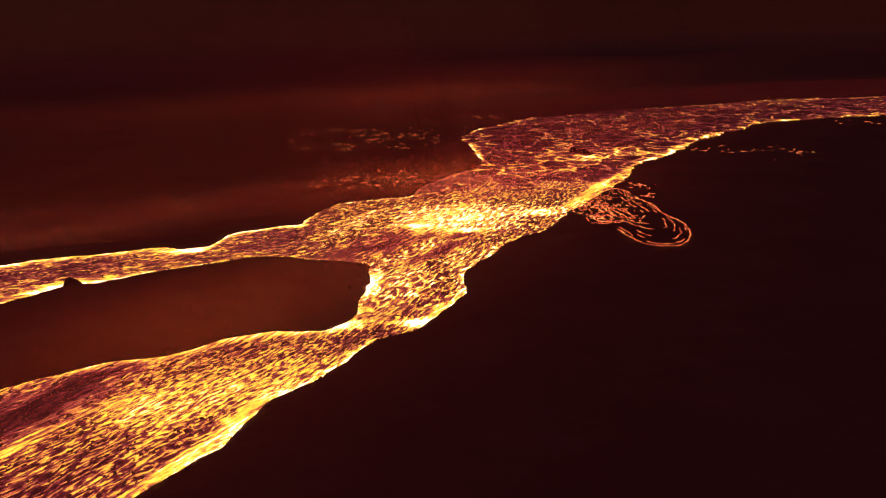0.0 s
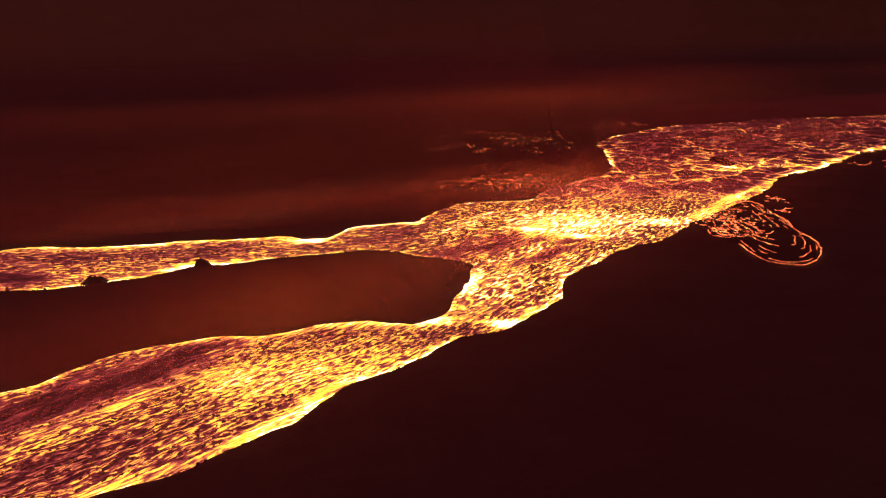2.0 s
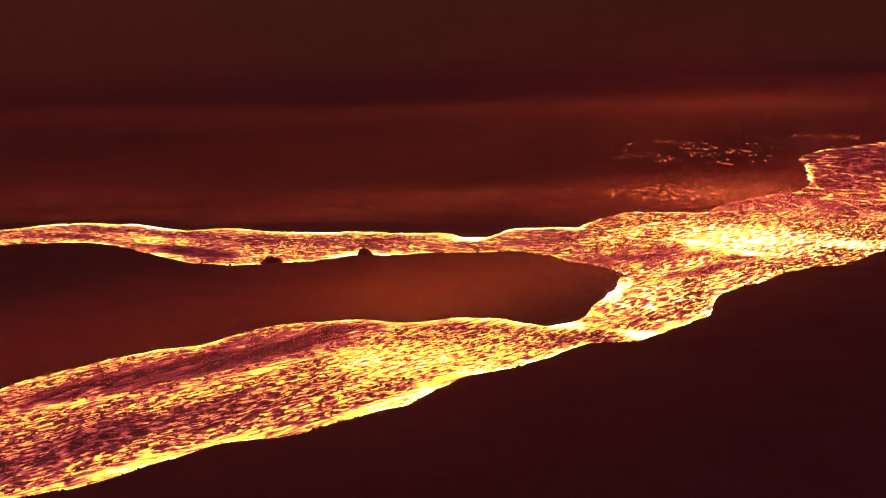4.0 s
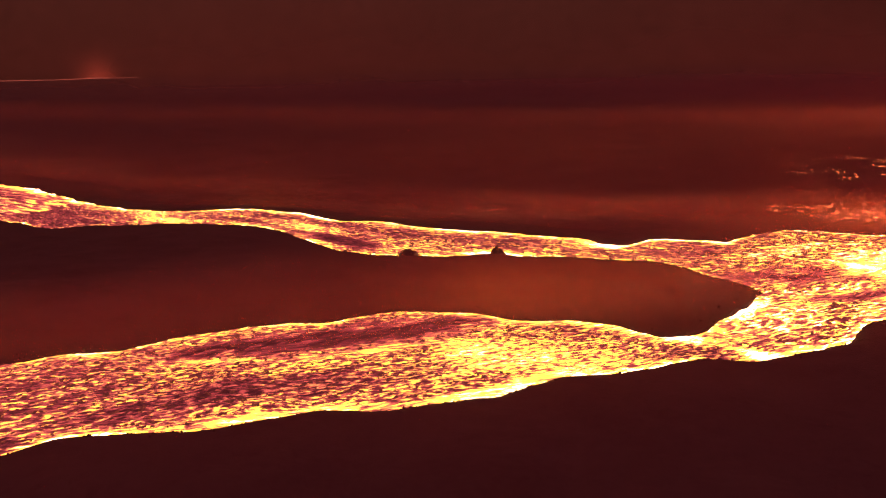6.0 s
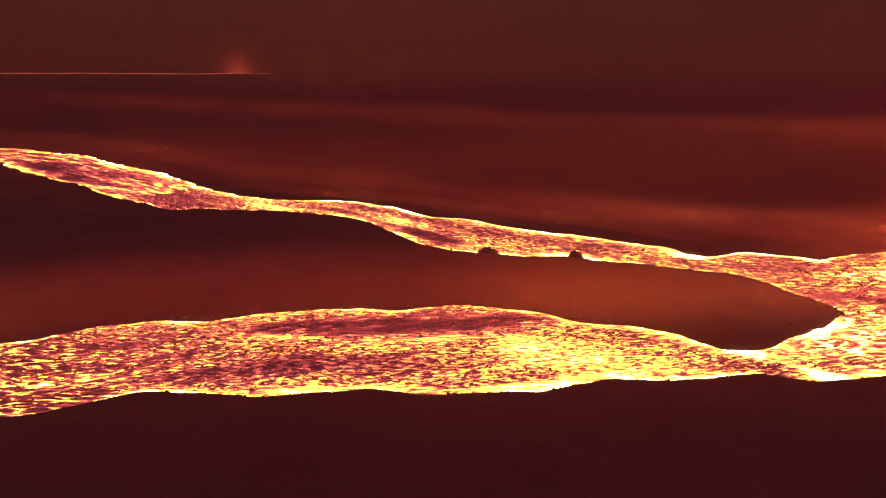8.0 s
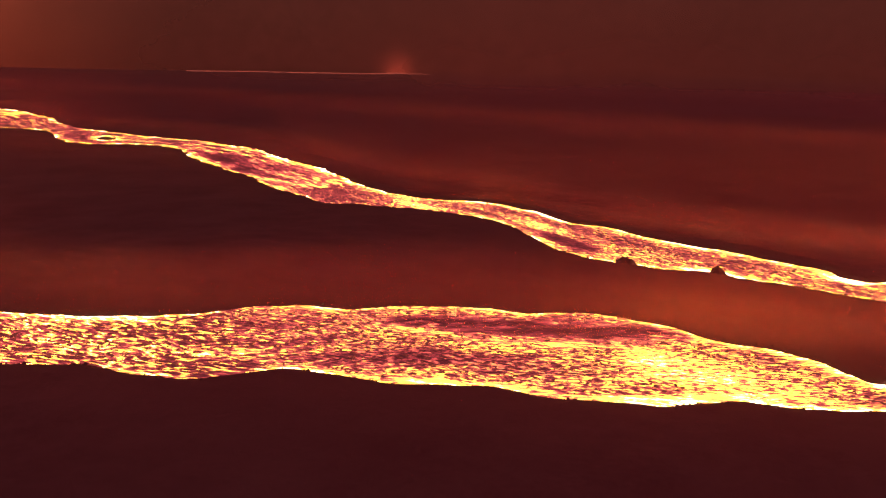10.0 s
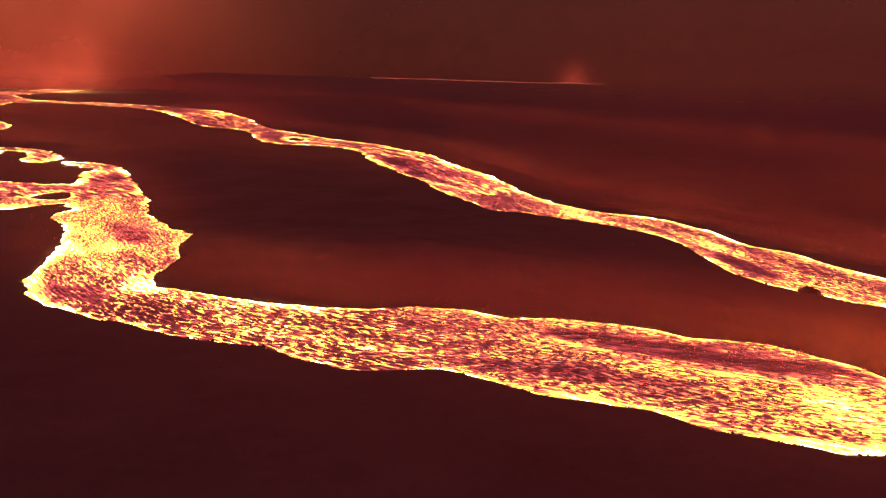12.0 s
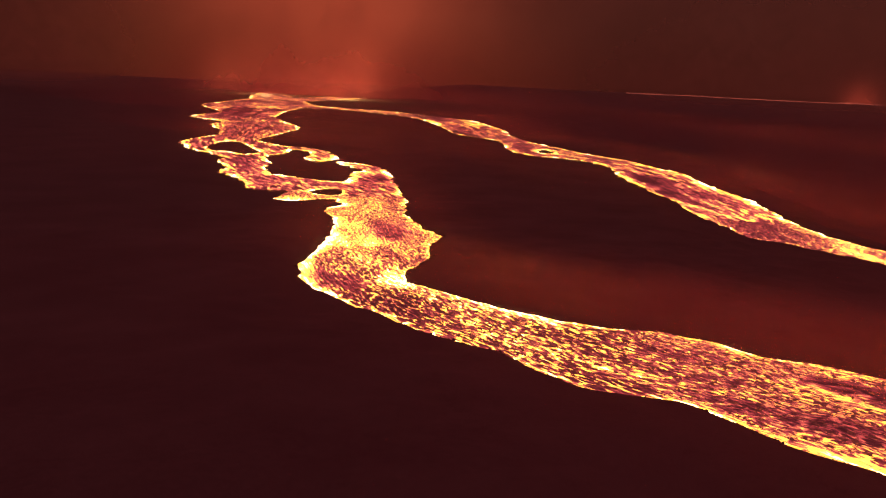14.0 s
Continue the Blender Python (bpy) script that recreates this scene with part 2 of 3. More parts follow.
ISLAND_SOUTH = [
    (-20, 183), (-19, 176), (-19, 168), (-20, 160), (-19.6, 151.9), (-21.2, 146.5), (-25.7, 142.1), (-35.9, 142.6), (-44, 140),
    (-51.9, 133.8), (-57.9, 130.8), (-66.1, 129.2), (-74.3, 124.3), (-82.5, 118), (-88.6, 103.4), (-95.6, 96.5), (-101.1, 88.1),
    (-106.1, 78), (-108.9, 64.9), (-116.2, 55.1), (-120.7, 43.1), (-120.7, 30), (-124, 18), (-128, 8), (-135.1, -4.9), (-142.2, -14.2),
    (-147.7, -23.3), (-153.1, -25.3), (-162, -26), (-172, -24), (-184, -23), (-200, -24), (-215, -22), (-230, -32), (-247, -39),
    (-262, -45), (-290, -48), (-318, -56), (-353, -65), (-390, -75),
]
ISLETS = [
    [(-488, -240), (-542, -249), (-545, -235), (-508, -211), (-470, -189), (-455, -197), (-464, -213), (-466, -225)],
    [(-302, -101), (-314, -98), (-318, -89), (-306, -84), (-295, -86), (-297, -95)],
    [(-630, 19), (-648, 25), (-623, 35), (-606, 31), (-607, 23)],
]
LOBE = [
    (44, 238), (46, 229), (47, 217), (52, 208), (55, 196), (57.5, 192), (61, 190), (67, 191.5), (71, 197), (73.5, 206), (74, 218),
    (72, 228), (71, 244), (69, 260), (67, 272), (62, 272),
]


# ---- number helpers ----
TABLE = np.random.RandomState(7).rand(256, 256)


def value_noise(x, y, seed=0):
    x, y = x + 17.3 * seed, y - 9.1 * seed
    xi, yi = np.floor(x).astype(int), np.floor(y).astype(int)
    u, v = x - xi, y - yi
    u, v = u * u * (3 - 2 * u), v * v * (3 - 2 * v)
    a, b = TABLE[xi & 255, yi & 255], TABLE[(xi + 1) & 255, yi & 255]
    c, d = TABLE[xi & 255, (yi + 1) & 255], TABLE[(xi + 1) & 255, (yi + 1) & 255]
    return (a * (1 - u) + b * u) * (1 - v) + (c * (1 - u) + d * u) * v - 0.5


def fbm(x, y, seed=0, octaves=4):
    total, gain = 0.0, 1.0
    for o in range(octaves):
        total = total + gain * value_noise(x, y, seed + o)
        x, y, gain = x * 2.03, y * 2.03, gain * 0.5
    return total


def smooth_line(points, step, closed=False, rough=0.0, seed=0):
    """A Catmull-Rom line through the points, cut into short pieces, with a ragged edge."""
    p = np.array(points, float)
    n = len(p)
    out = []
    for i in range(n if closed else n - 1):
        a, b, c, d = (p[(i + k) % n] if closed else p[min(max(i + k, 0), n - 1)] for k in (-1, 0, 1, 2))
        length = np.linalg.norm(c - b)
        cuts = max(2, int(length / max(step, length / 14)))
        t = np.arange(cuts)[:, None] / cuts
        q = 0.5 * (2 * b + (c - a) * t + (2 * a - 5 * b + 4 * c - d) * t ** 2 + (3 * b - 3 * c + d - a) * t ** 3)
        line = b + (c - b) * t
        out.append(0.6 * q + 0.4 * line)
    q = np.concatenate(out + ([] if closed else [p[-1:]]))
    if rough:
        size = rough * np.clip(np.hypot(q[:, 0] + 20, q[:, 1] - 100) / 150, 0.6, 3.0)
        q = q + np.stack([fbm(q[:, 0] / 5, q[:, 1] / 5, 3 + seed), fbm(q[:, 0] / 5, q[:, 1] / 5, 13 + seed)], 1) * size[:, None]
    return q


OUTER = smooth_line(FAR_BANK + FAR_BANK_WEST + NEAR_BANK_WEST[::-1] + NEAR_BANK[::-1], 1.2, True, 1.7)
INNER = smooth_line(ISLAND_NORTH + ISLAND_WEST + ISLAND_SOUTH[::-1], 1.2, True, 1.5, 5)
SMALL = [smooth_line(p, 3.0, True, 0.9, 7) for p in ISLETS]
SEGMENTS = []
for loop in (OUTER, INNER, *SMALL):
    SEGMENTS.append(np.concatenate([loop, np.roll(loop, -1, 0)], 1))
SEGMENTS = np.concatenate(SEGMENTS)


def lava_distance(xs, ys, pad):
    """Distance from the banks on a grid of x and y lines: below zero inside the lava, at most pad."""
    inside = np.zeros((len(xs), len(ys)), bool)
    dist = np.full(inside.shape, pad * pad, float)
    for ax, ay, bx, by in SEGMENTS:
        lo, hi = (ax, bx) if ax < bx else (bx, ax)
        i0, i1 = np.searchsorted(xs, (lo, hi))
        if i1 > i0:
            cut = ay + (xs[i0:i1] - ax) * (by - ay) / (bx - ax)
            inside[i0:i1] ^= ys[None, :] > cut[:, None]
        i0, i1 = np.searchsorted(xs, (lo - pad, hi + pad))
        j0, j1 = np.searchsorted(ys, (min(ay, by) - pad, max(ay, by) + pad))
        if i1 > i0 and j1 > j0:
            px, py = xs[i0:i1, None] - ax, ys[None, j0:j1] - ay
            dx, dy = bx - ax, by - ay
            t = np.clip((px * dx + py * dy) / (dx * dx + dy * dy + 1e-9), 0, 1)
            d = (px - t * dx) ** 2 + (py - t * dy) ** 2
            np.minimum(dist[i0:i1, j0:j1], d, out=dist[i0:i1, j0:j1])
    dist = np.sqrt(dist)
    return np.where(inside, -dist, dist)


def grid_mesh(name, xyz, quads, material, attributes=()):
    me = bpy.data.meshes.new(name)
    me.vertices.add(len(xyz))
    me.vertices.foreach_set("co", np.ascontiguousarray(xyz, np.float32).ravel())
    me.loops.add(4 * len(quads))
    me.loops.foreach_set("vertex_index", np.ascontiguousarray(quads, np.int32).ravel())
    me.polygons.add(len(quads))
    me.polygons.foreach_set("loop_start", np.arange(0, 4 * len(quads), 4, dtype=np.int32))
    me.polygons.foreach_set("use_smooth", np.ones(len(quads), bool))
    for key, values in attributes:
        wide = np.ndim(values) == 2
        a = me.attributes.new(key, "FLOAT_VECTOR" if wide else "FLOAT", "POINT")
        a.data.foreach_set("vector" if wide else "value", np.ascontiguousarray(values, np.float32).ravel())
    me.update(calc_edges=True)
    me.materials.append(material)
    return new(name, me)


# ---- the way the lava flows ----
STREAM = []
for line, sign in ((FAR_BANK + FAR_BANK_WEST[:15], 1), (NEAR_BANK + NEAR_BANK_WEST[:34], 1), (ISLAND_NORTH, 1), (ISLAND_SOUTH, 1)):
    q = smooth_line(line, 6.0)
    STREAM.append(np.concatenate([(q[1:] + q[:-1]) / 2, (q[1:] - q[:-1]) * sign], 1))
STREAM = np.concatenate(STREAM)
STREAM[:, 2:] /= np.linalg.norm(STREAM[:, 2:], axis=1, keepdims=True)


class FlowField:
    def __init__(self, x0, x1, y0, y1, cell):
        self.x0, self.y0, self.cell = x0, y0, cell
        gx, gy = np.arange(x0, x1 + cell, cell), np.arange(y0, y1 + cell, cell)
        self.way = np.zeros((len(gx), len(gy), 2))
        for i, x in enumerate(gx):
            w = 1.0 / ((x - STREAM[None, :, 0]) ** 2 + (gy[:, None] - STREAM[None, :, 1]) ** 2 + 9.0) ** 1.6
            self.way[i] = w @ STREAM[:, 2:]
        # eddies
        ex, ey = np.meshgrid(gx, gy, indexing="ij")
        a = 1.1 * fbm(ex / 38, ey / 38, 21, 2)
        c, s = np.cos(a), np.sin(a)
        wx, wy = self.way[..., 0].copy(), self.way[..., 1].copy()
        self.way = np.stack([c * wx - s * wy, s * wx + c * wy], -1)
        self.way /= np.linalg.norm(self.way, axis=-1, keepdims=True) + 1e-9

    def at(self, x, y):
        i = np.clip(np.rint((x - self.x0) / self.cell).astype(int), 0, self.way.shape[0] - 1)
        j = np.clip(np.rint((y - self.y0) / self.cell).astype(int), 0, self.way.shape[1] - 1)
        return self.way[i, j, 0], self.way[i, j, 1]

    def drawn_out(self, x, y, scale, length, seed, steps=7):
        """Noise drawn out along the flow."""
        total = value_noise(x / scale, y / scale, seed)
        ds = length / (2 * steps)
        for sign in (-1, 1):
            px, py = x.copy(), y.copy()
            for _ in range(steps):
                dx, dy = self.at(px, py)
                px, py = px + sign * ds * dx, py + sign * ds * dy
                total = total + value_noise(px / scale, py / scale, seed)
        return total / total.std()


def along(points, spacing=8.0, passes=160):
    """A line at even steps, smoothed, with its unit ways and lengths."""
    q = smooth_line(points, spacing)
    for _ in range(passes):
        q[1:-1] = 0.5 * q[1:-1] + 0.25 * (q[:-2] + q[2:])
    run = np.r_[0, np.cumsum(np.linalg.norm(np.diff(q, axis=0), axis=1))]
    at = np.arange(0, run[-1], spacing)
    q = np.stack([np.interp(at, run, q[:, 0]), np.interp(at, run, q[:, 1])], 1)
    way = np.gradient(q, axis=0)
    return q, way / np.linalg.norm(way, axis=1, keepdims=True), at


GUIDES = [along(NEAR_BANK + NEAR_BANK_WEST[:34]), along(FAR_BANK + FAR_BANK_WEST[:15])]


def stream_place(x, y, guide):
    """Metres along and across the flow, seen from one bank, and the distance from it."""
    q, way, at = guide
    out = np.zeros((len(x), 3))
    for i in range(0, len(x), 20000):
        j = slice(i, i + 20000)
        dx, dy = x[j, None] - q[None, :, 0], y[j, None] - q[None, :, 1]
        d = np.sqrt(dx * dx + dy * dy)
        low = d.min(1, keepdims=True)
        w = np.exp(-(d - low) / 10.0)
        w /= w.sum(1, keepdims=True)
        out[j, 0] = (w * (at + dx * way[:, 0] + dy * way[:, 1])).sum(1)
        out[j, 1] = (w * (dy * way[:, 0] - dx * way[:, 1])).sum(1)
        out[j, 2] = low[:, 0]
    return out


# warm and cool stretches: x, y, radius along x, radius along y, amount
HOT = [(-265, -62, 80, 50, 0.04), (8, 205, 45, 65, 0.12), (-42, 116, 20, 14, 0.10), (-52, 110, 6, 4, 0.13), (6, 238, 17, 16, 0.33), (-8.5, 228.5, 5, 3, 0.45), (6, 221.5, 6, 2.5, 0.45),
       (31, 243, 9, 5, 0.40), (-8, 168, 10, 14, 0.12), (-6, 145.5, 5, 2.2, 0.7), (-76, 208, 7, 3.5, 0.5), (-50, 233, 6, 3, 0.4),
       (-24, 145, 6, 2.6, 0.65), (-18.5, 170, 2.2, 10, 0.45), (-178, 166, 18, 8, 0.3), (-238, 140, 20, 9, 0.3), (-99, 175, 8, 5, 0.4), (-195, -58, 60, 5, 0.07),
       (-273, -100, 10, 8, 0.4), (-150, -28, 8, 6, 0.35), (75, 360, 26, 14, 0.16), (70, 349, 10, 9, 0.22), (60, 368, 8, 10, 0.16), (96, 366, 9, 10, 0.12), (-196, -46, 9, 12, 0.12)]
# x, y, half length, half width, turn in degrees, amount
COOL = [(1, 202, 14, 2.6, 55, 0.20), (6, 215.5, 5, 3, 30, 0.16), (-79, 99, 25, 5.2, 56, 0.24), (-93, 78, 9, 4, 60, 0.16), (-66, 122, 9, 4, 40, 0.14), (-217, -42, 13, 6, 10, 0.13),
        (-146, -46, 10, 5, 45, 0.11), (-150, 160, 16, 3.5, 0, 0.2), (-447, 92, 40, 9, 12, 0.24), (-370, 96, 30, 6, 10, 0.14), (-18, 206, 16, 4.5, 45, 0.10), (-364, -81, 15, 9, 0, 0.16),
        (-800, -60, 50, 10, 20, 0.2), (-1450, -600, 160, 30, 10, 0.1)]
# dull stretches that keep their flecks: x, y, half length, half width, turn in degrees, amount
DULL = [(-86, 57, 20, 11, 56, 0.14), (-63, 80, 22, 7, 54, 0.08), (-17, 138, 11, 4, 42, 0.10), (-128, -28, 14, 9, 52, 0.08), (-30, 205, 26, 14, 40, 0.05)]
# lanes of smooth bright lava along the flow: points, half width, amount
LANES = [([(-92, 70), (-86, 75.5), (-77, 86), (-69.4, 96), (-63.5, 106), (-57, 112.5)], 1.7, 0.14),
         ([(-66, 58), (-61, 66.5), (-54.8, 76), (-46.5, 83.8), (-40.8, 93), (-35.5, 102.5), (-31.5, 112)], 1.3, 0.16),
         ([(47, 251), (53, 263), (66, 288), (82, 315), (96, 335), (118, 366), (143, 400)], 3.6, 0.30),
         ([(143, 400), (180, 440), (210, 468), (268, 486), (330, 506)], 4.5, 0.22),
         ([(17, 340), (19, 365), (16, 400), (13, 430)], 3.0, 0.25),
         ([(-236, -69), (-215, -65), (-196, -61), (-175, -60.5), (-158, -58), (-143, -52)], 2.6, 0.18),
         ([(-30, 142), (-44, 138.5), (-58, 129.5), (-68, 127)], 2.4, 0.16)]


FAR_SIDE = smooth_line(FAR_BANK[25:] + FAR_BANK_WEST[:6], 4.0)


def far_side_distance(x, y, wanted):
    out = np.full(len(x), 99.0)
    k = np.nonzero(wanted)[0]
    for i in range(0, len(k), 20000):
        j = k[i:i + 20000]
        out[j] = np.sqrt(((x[j, None] - FAR_SIDE[None, :, 0]) ** 2 + (y[j, None] - FAR_SIDE[None, :, 1]) ** 2).min(1))
    return out


def heat_of(x, y, depth, flow, grow):
    s1 = flow.drawn_out(x, y, 0.6 * grow, 1.8 * grow, 31, 3)
    s2 = flow.drawn_out(x, y, 2.4 * grow, 12.0 * grow, 41)
    lane = flow.drawn_out(x, y, 6.0 * grow ** 1.2, 50.0 * grow, 47, 9)
    s3 = fbm(x / 24, y / 24, 51, 3)
    lake = np.clip((y - 250) / 80, 0, 1) * np.clip((x + 30) / 20, 0, 1)
    west = np.clip((-250 - x) / 150, 0, 1)
    upper = np.clip((-40 - x) / 25, 0, 1) * np.clip((y - np.where(x > -130, 140, 85)) / 8, 0, 1) * (1 - west)
    edge = np.exp(-depth / (1.1 * grow)) * np.clip(0.72 + 1.5 * value_noise(x / 13, y / 13, 61) + 0.5 * value_noise(x / 4, y / 4, 63), 0.1, 1.5)
    band = np.exp(-(depth / (3.2 * grow)) ** 2) * np.clip(3.0 * value_noise(x / 27, y / 27, 65) - 0.25, 0, 1)
    rim = far_side_distance(x, y, (y > 70) & (x < -60) & (depth < 14 * grow))
    rim = np.exp(-(rim / (4.5 * grow ** 0.6)) ** 2) * np.clip(1.0 + 1.6 * value_noise(x / 31, y / 31, 67), 0.2, 1.6)
    calm = 1 - 0.6 * lake - 0.4 * west
    streaky = np.maximum(0.9 * np.clip((-300 - x) / 120, 0, 1), 0.3 * upper)
    heat = 0.40 - 0.18 * lake - 0.11 * np.clip((y - 370) / 90, 0, 1) * lake - 0.10 * west - 0.07 * np.clip((-360 - x) / 250, 0, 1) + 0.10 * upper * np.clip((x + 180) / 60, 0, 1) - 0.09 * upper - 0.015 * np.clip((62 - y) / 50, 0, 1) * (1 - west)
    heat = heat + 0.018 * s1 * calm + 0.022 * s2 + 0.05 * lane * calm + 0.06 * lane * np.clip((-700 - x) / 300, 0, 1) + 0.09 * s3
    veins = np.clip(1.25 - np.abs(s2 + 0.25 * s1) / 0.42, 0, 1)
    heat = heat + lake * veins * 0.05 + 0.11 * rim + 0.20 * veins * np.clip((-300 - x) / 150, 0, 1) + 0.22 * band + 0.43 * edge * (1 - 0.3 * lake + 0.35 * upper + 0.3 * west)
    skin = -0.4 * lake
    for hx, hy, rx, ry, amount in HOT:
        heat += amount * np.exp(-(((x - hx) / rx) ** 2 + ((y - hy) / ry) ** 2))
    for hx, hy, rx, ry, turn, amount in COOL:
        c, s = math.cos(radians(turn)), math.sin(radians(turn))
        u, v = (c * (x - hx) + s * (y - hy)) / rx, (c * (y - hy) - s * (x - hx)) / ry
        fade = np.exp(-(u * u + v * v + 0.25 * s2 * np.minimum(1, u * u + v * v)) ** 2)
        heat -= amount * fade + 0.10 * fade * s1
        skin = np.maximum(skin, fade * min(1.0, 4.2 * amount))
        halo = np.exp(-((u * u + v * v) / 2.6) ** 2) * (depth < 20)
        streaky = np.maximum(streaky, 0.85 * halo)
    for hx, hy, rx, ry, turn, amount in DULL:
        c, s = math.cos(radians(turn)), math.sin(radians(turn))
        u, v = (c * (x - hx) + s * (y - hy)) / rx, (c * (y - hy) - s * (x - hx)) / ry
        heat -= amount * np.exp(-(u * u + v * v) ** 2)
    for points, half, amount in LANES:
        q = smooth_line(points, 1.0)
        k = np.nonzero((x > q[:, 0].min() - 4 * half) & (x < q[:, 0].max() + 4 * half) & (y > q[:, 1].min() - 4 * half) & (y < q[:, 1].max() + 4 * half))[0]
        for i in range(0, len(k), 20000):
            j = k[i:i + 20000]
            near = ((x[j, None] - q[None, :, 0]) ** 2 + (y[j, None] - q[None, :, 1]) ** 2).min(1)
            lit = np.exp(-near / half ** 2) * np.clip(0.9 + 1.1 * value_noise(x[j] / 9, y[j] / 9, 69), 0.35, 1.3)
            heat[j] += amount * lit
            streaky[j] = np.maximum(streaky[j], np.minimum(0.8, lit))
    coarse = np.clip((66 - y) / 40, 0, 1) * np.clip((-20 - x) / 20, 0, 1) + np.clip(np.clip((y - 140) / 22, 0, 1) * np.clip((x + 60) / 25, 0, 1) + lake, 0, 1)
    coarse = np.maximum(coarse, 0.85 * upper)
    coarse = coarse * (1 - 0.8 * (1 - upper) * np.clip((-150 - x) / 40, 0, 1))
    pond = np.clip((y - 262 - 12 * fbm(x / 30, y / 30, 57, 2)) / 70, 0, 1) * np.clip((x + 30) / 20, 0, 1)
    return heat, s1, s2, skin, coarse, pond, streaky


def lava_patch(x0, x1, y0, y1, cell, grow, size, start):
    xs, ys = np.arange(x0, x1 + cell / 2, cell), np.arange(y0, y1 + cell / 2, cell)
    sd = lava_distance(xs, ys, 14.0 * max(1.0, grow))
    flow = FlowField(x0, x1, y0, y1, 5.0 * max(1.0, grow))
    wet = sd < 0
    cells = wet[:-1, :-1] | wet[1:, :-1] | wet[:-1, 1:] | wet[1:, 1:]
    used = np.zeros(sd.shape, bool)
    for a, b in ((0, 0), (1, 0), (0, 1), (1, 1)):
        used[a:a + cells.shape[0], b:b + cells.shape[1]] |= cells
    index = np.full(sd.shape, -1)
    index[used] = np.arange(used.sum()) + start
    gx, gy = np.gradient(sd, cell)
    i, j = np.nonzero(used)
    x, y, d = xs[i], ys[j], sd[i, j]
    out = np.clip(d, 0, 1.5 * cell)
    x, y = x - out * gx[i, j], y - out * gy[i, j]
    depth = np.maximum(-d, 0)
    heat, s1, s2, skin, coarse, pond, streaky = heat_of(x, y, depth, flow, grow)
    near = np.clip(depth / 2.0, 0, 1)
    z = near * (-0.07 * s1 - 0.08 * s2 + 0.25 * fbm(x / 9, y / 9, 71, 3)) * min(1.0, 1.4 / grow)
    places = [stream_place(x, y, g) for g in GUIDES]
    share = np.clip(0.5 + (places[0][:, 2] - places[1][:, 2]) / 24, 0, 1)
    wx, wy = 3.5 * fbm(x / 22, y / 22, 101, 3), 2.5 * fbm(x / 22, y / 22, 111, 3)
    ways = [np.stack([(p[:, 0] + wx) * 0.4 / size, (p[:, 1] + wy) * 1.15 / size, 0 * x], 1) for p in places]
    ci, cj = np.nonzero(cells)
    quads = np.stack([index[ci, cj], index[ci + 1, cj], index[ci + 1, cj + 1], index[ci, cj + 1]], 1)
    return np.stack([x, y, z], 1), quads, heat, skin, depth, flow, coarse, ways, share, pond, streaky


# patches of the flow, finest where the camera comes nearest: x0, x1, y0, y1, cell, grain, size of the rafts
PATCHES = [(-140, 115, -110, 265, 0.25, 1.0, 1.0), (-300, -140, -110, 265, 0.5, 1.0, 1.0), (-45, 220, 265, 445, 0.6, 1.0, 1.0),
           (10, 220, 445, 685, 1.0, 1.8, 1.0), (220, 520, 445, 690, 1.5, 2.2, 1.0), (-900, -300, -480, 150, 1.5, 2.0, 4.0),
           (-2400, -900, -885, 0, 3.0, 3.6, 10.0)]
patches, count = [], 0
for box in PATCHES:
    patches.append(lava_patch(*box, count))
    count += len(patches[-1][0])
river = grid_mesh("lava_river", np.concatenate([p[0] for p in patches]), np.concatenate([p[1] for p in patches]), LAVA,
                  [("warmth", np.concatenate([p[2] for p in patches])), ("skin", np.concatenate([p[3] for p in patches])),
                   ("coarse", np.concatenate([p[6] for p in patches])), ("far_share", np.concatenate([p[8] for p in patches])),
                   ("near_way", np.concatenate([p[7][0] for p in patches])), ("far_way", np.concatenate([p[7][1] for p in patches])),
                   ("pond", np.concatenate([p[9] for p in patches])), ("streaky", np.concatenate([p[10] for p in patches]))])
tagged(river, "glowing orange lava river with dark drifting crust", "lava river", kind="structure")


# ---- ground ----
def lines(fine0, fine1, step, far0, far1):
    mid = list(np.arange(fine0, fine1 + step / 2, step))
    for end, sign in ((far0, -1), (far1, 1)):
        d, v = step, mid[0] if sign < 0 else mid[-1]
        extra = []
        while (v > end) if sign < 0 else (v < end):
            d = min(d * 1.045, 120)
            v += sign * d
            extra.append(v)
        mid = extra[::-1] + mid if sign < 0 else mid + extra
    return np.array(mid)


def ground_sheet():
    xs, ys = lines(-270, 100, 1.25, -4900, 4900), lines(-80, 300, 1.25, -4900, 4900)
    sd = lava_distance(xs, ys, 45.0)
    x, y = np.meshgrid(xs, ys, indexing="ij")
    far = np.clip((np.hypot(x + 60, y - 100) - 260) / 90, 0, 1)
    rough = 0.8 * fbm(x / 13, y / 13, 81, 5) + 0.5 * fbm(x / 60, y / 60, 91, 3)
    away = np.clip(sd / 18, 0, 1)
    bank = 0.75 * (1 - np.exp(-np.maximum(sd, 0) / 1.6)) + 0.25 * np.clip(sd / 3, 0, 1) * (1 + 2 * fbm(x / 7, y / 7, 97, 3))
    z = np.where(sd < 0, np.maximum(sd * 0.9, -1.4), bank + away * (0.5 + rough * (1 - 0.6 * far)))
    flat = -0.5 + np.clip((sd - 25) / 20, 0, 1) * (0.5 + 0.5 * rough)
    z = z * (1 - far) + flat * far
    # low ridge on the horizon
    ring = np.clip((np.hypot(x, y) - 2700) / 1550, 0, 1)
    west = np.where(x < 0, np.clip((y + 850) / 450, 0, 1), 1.0)
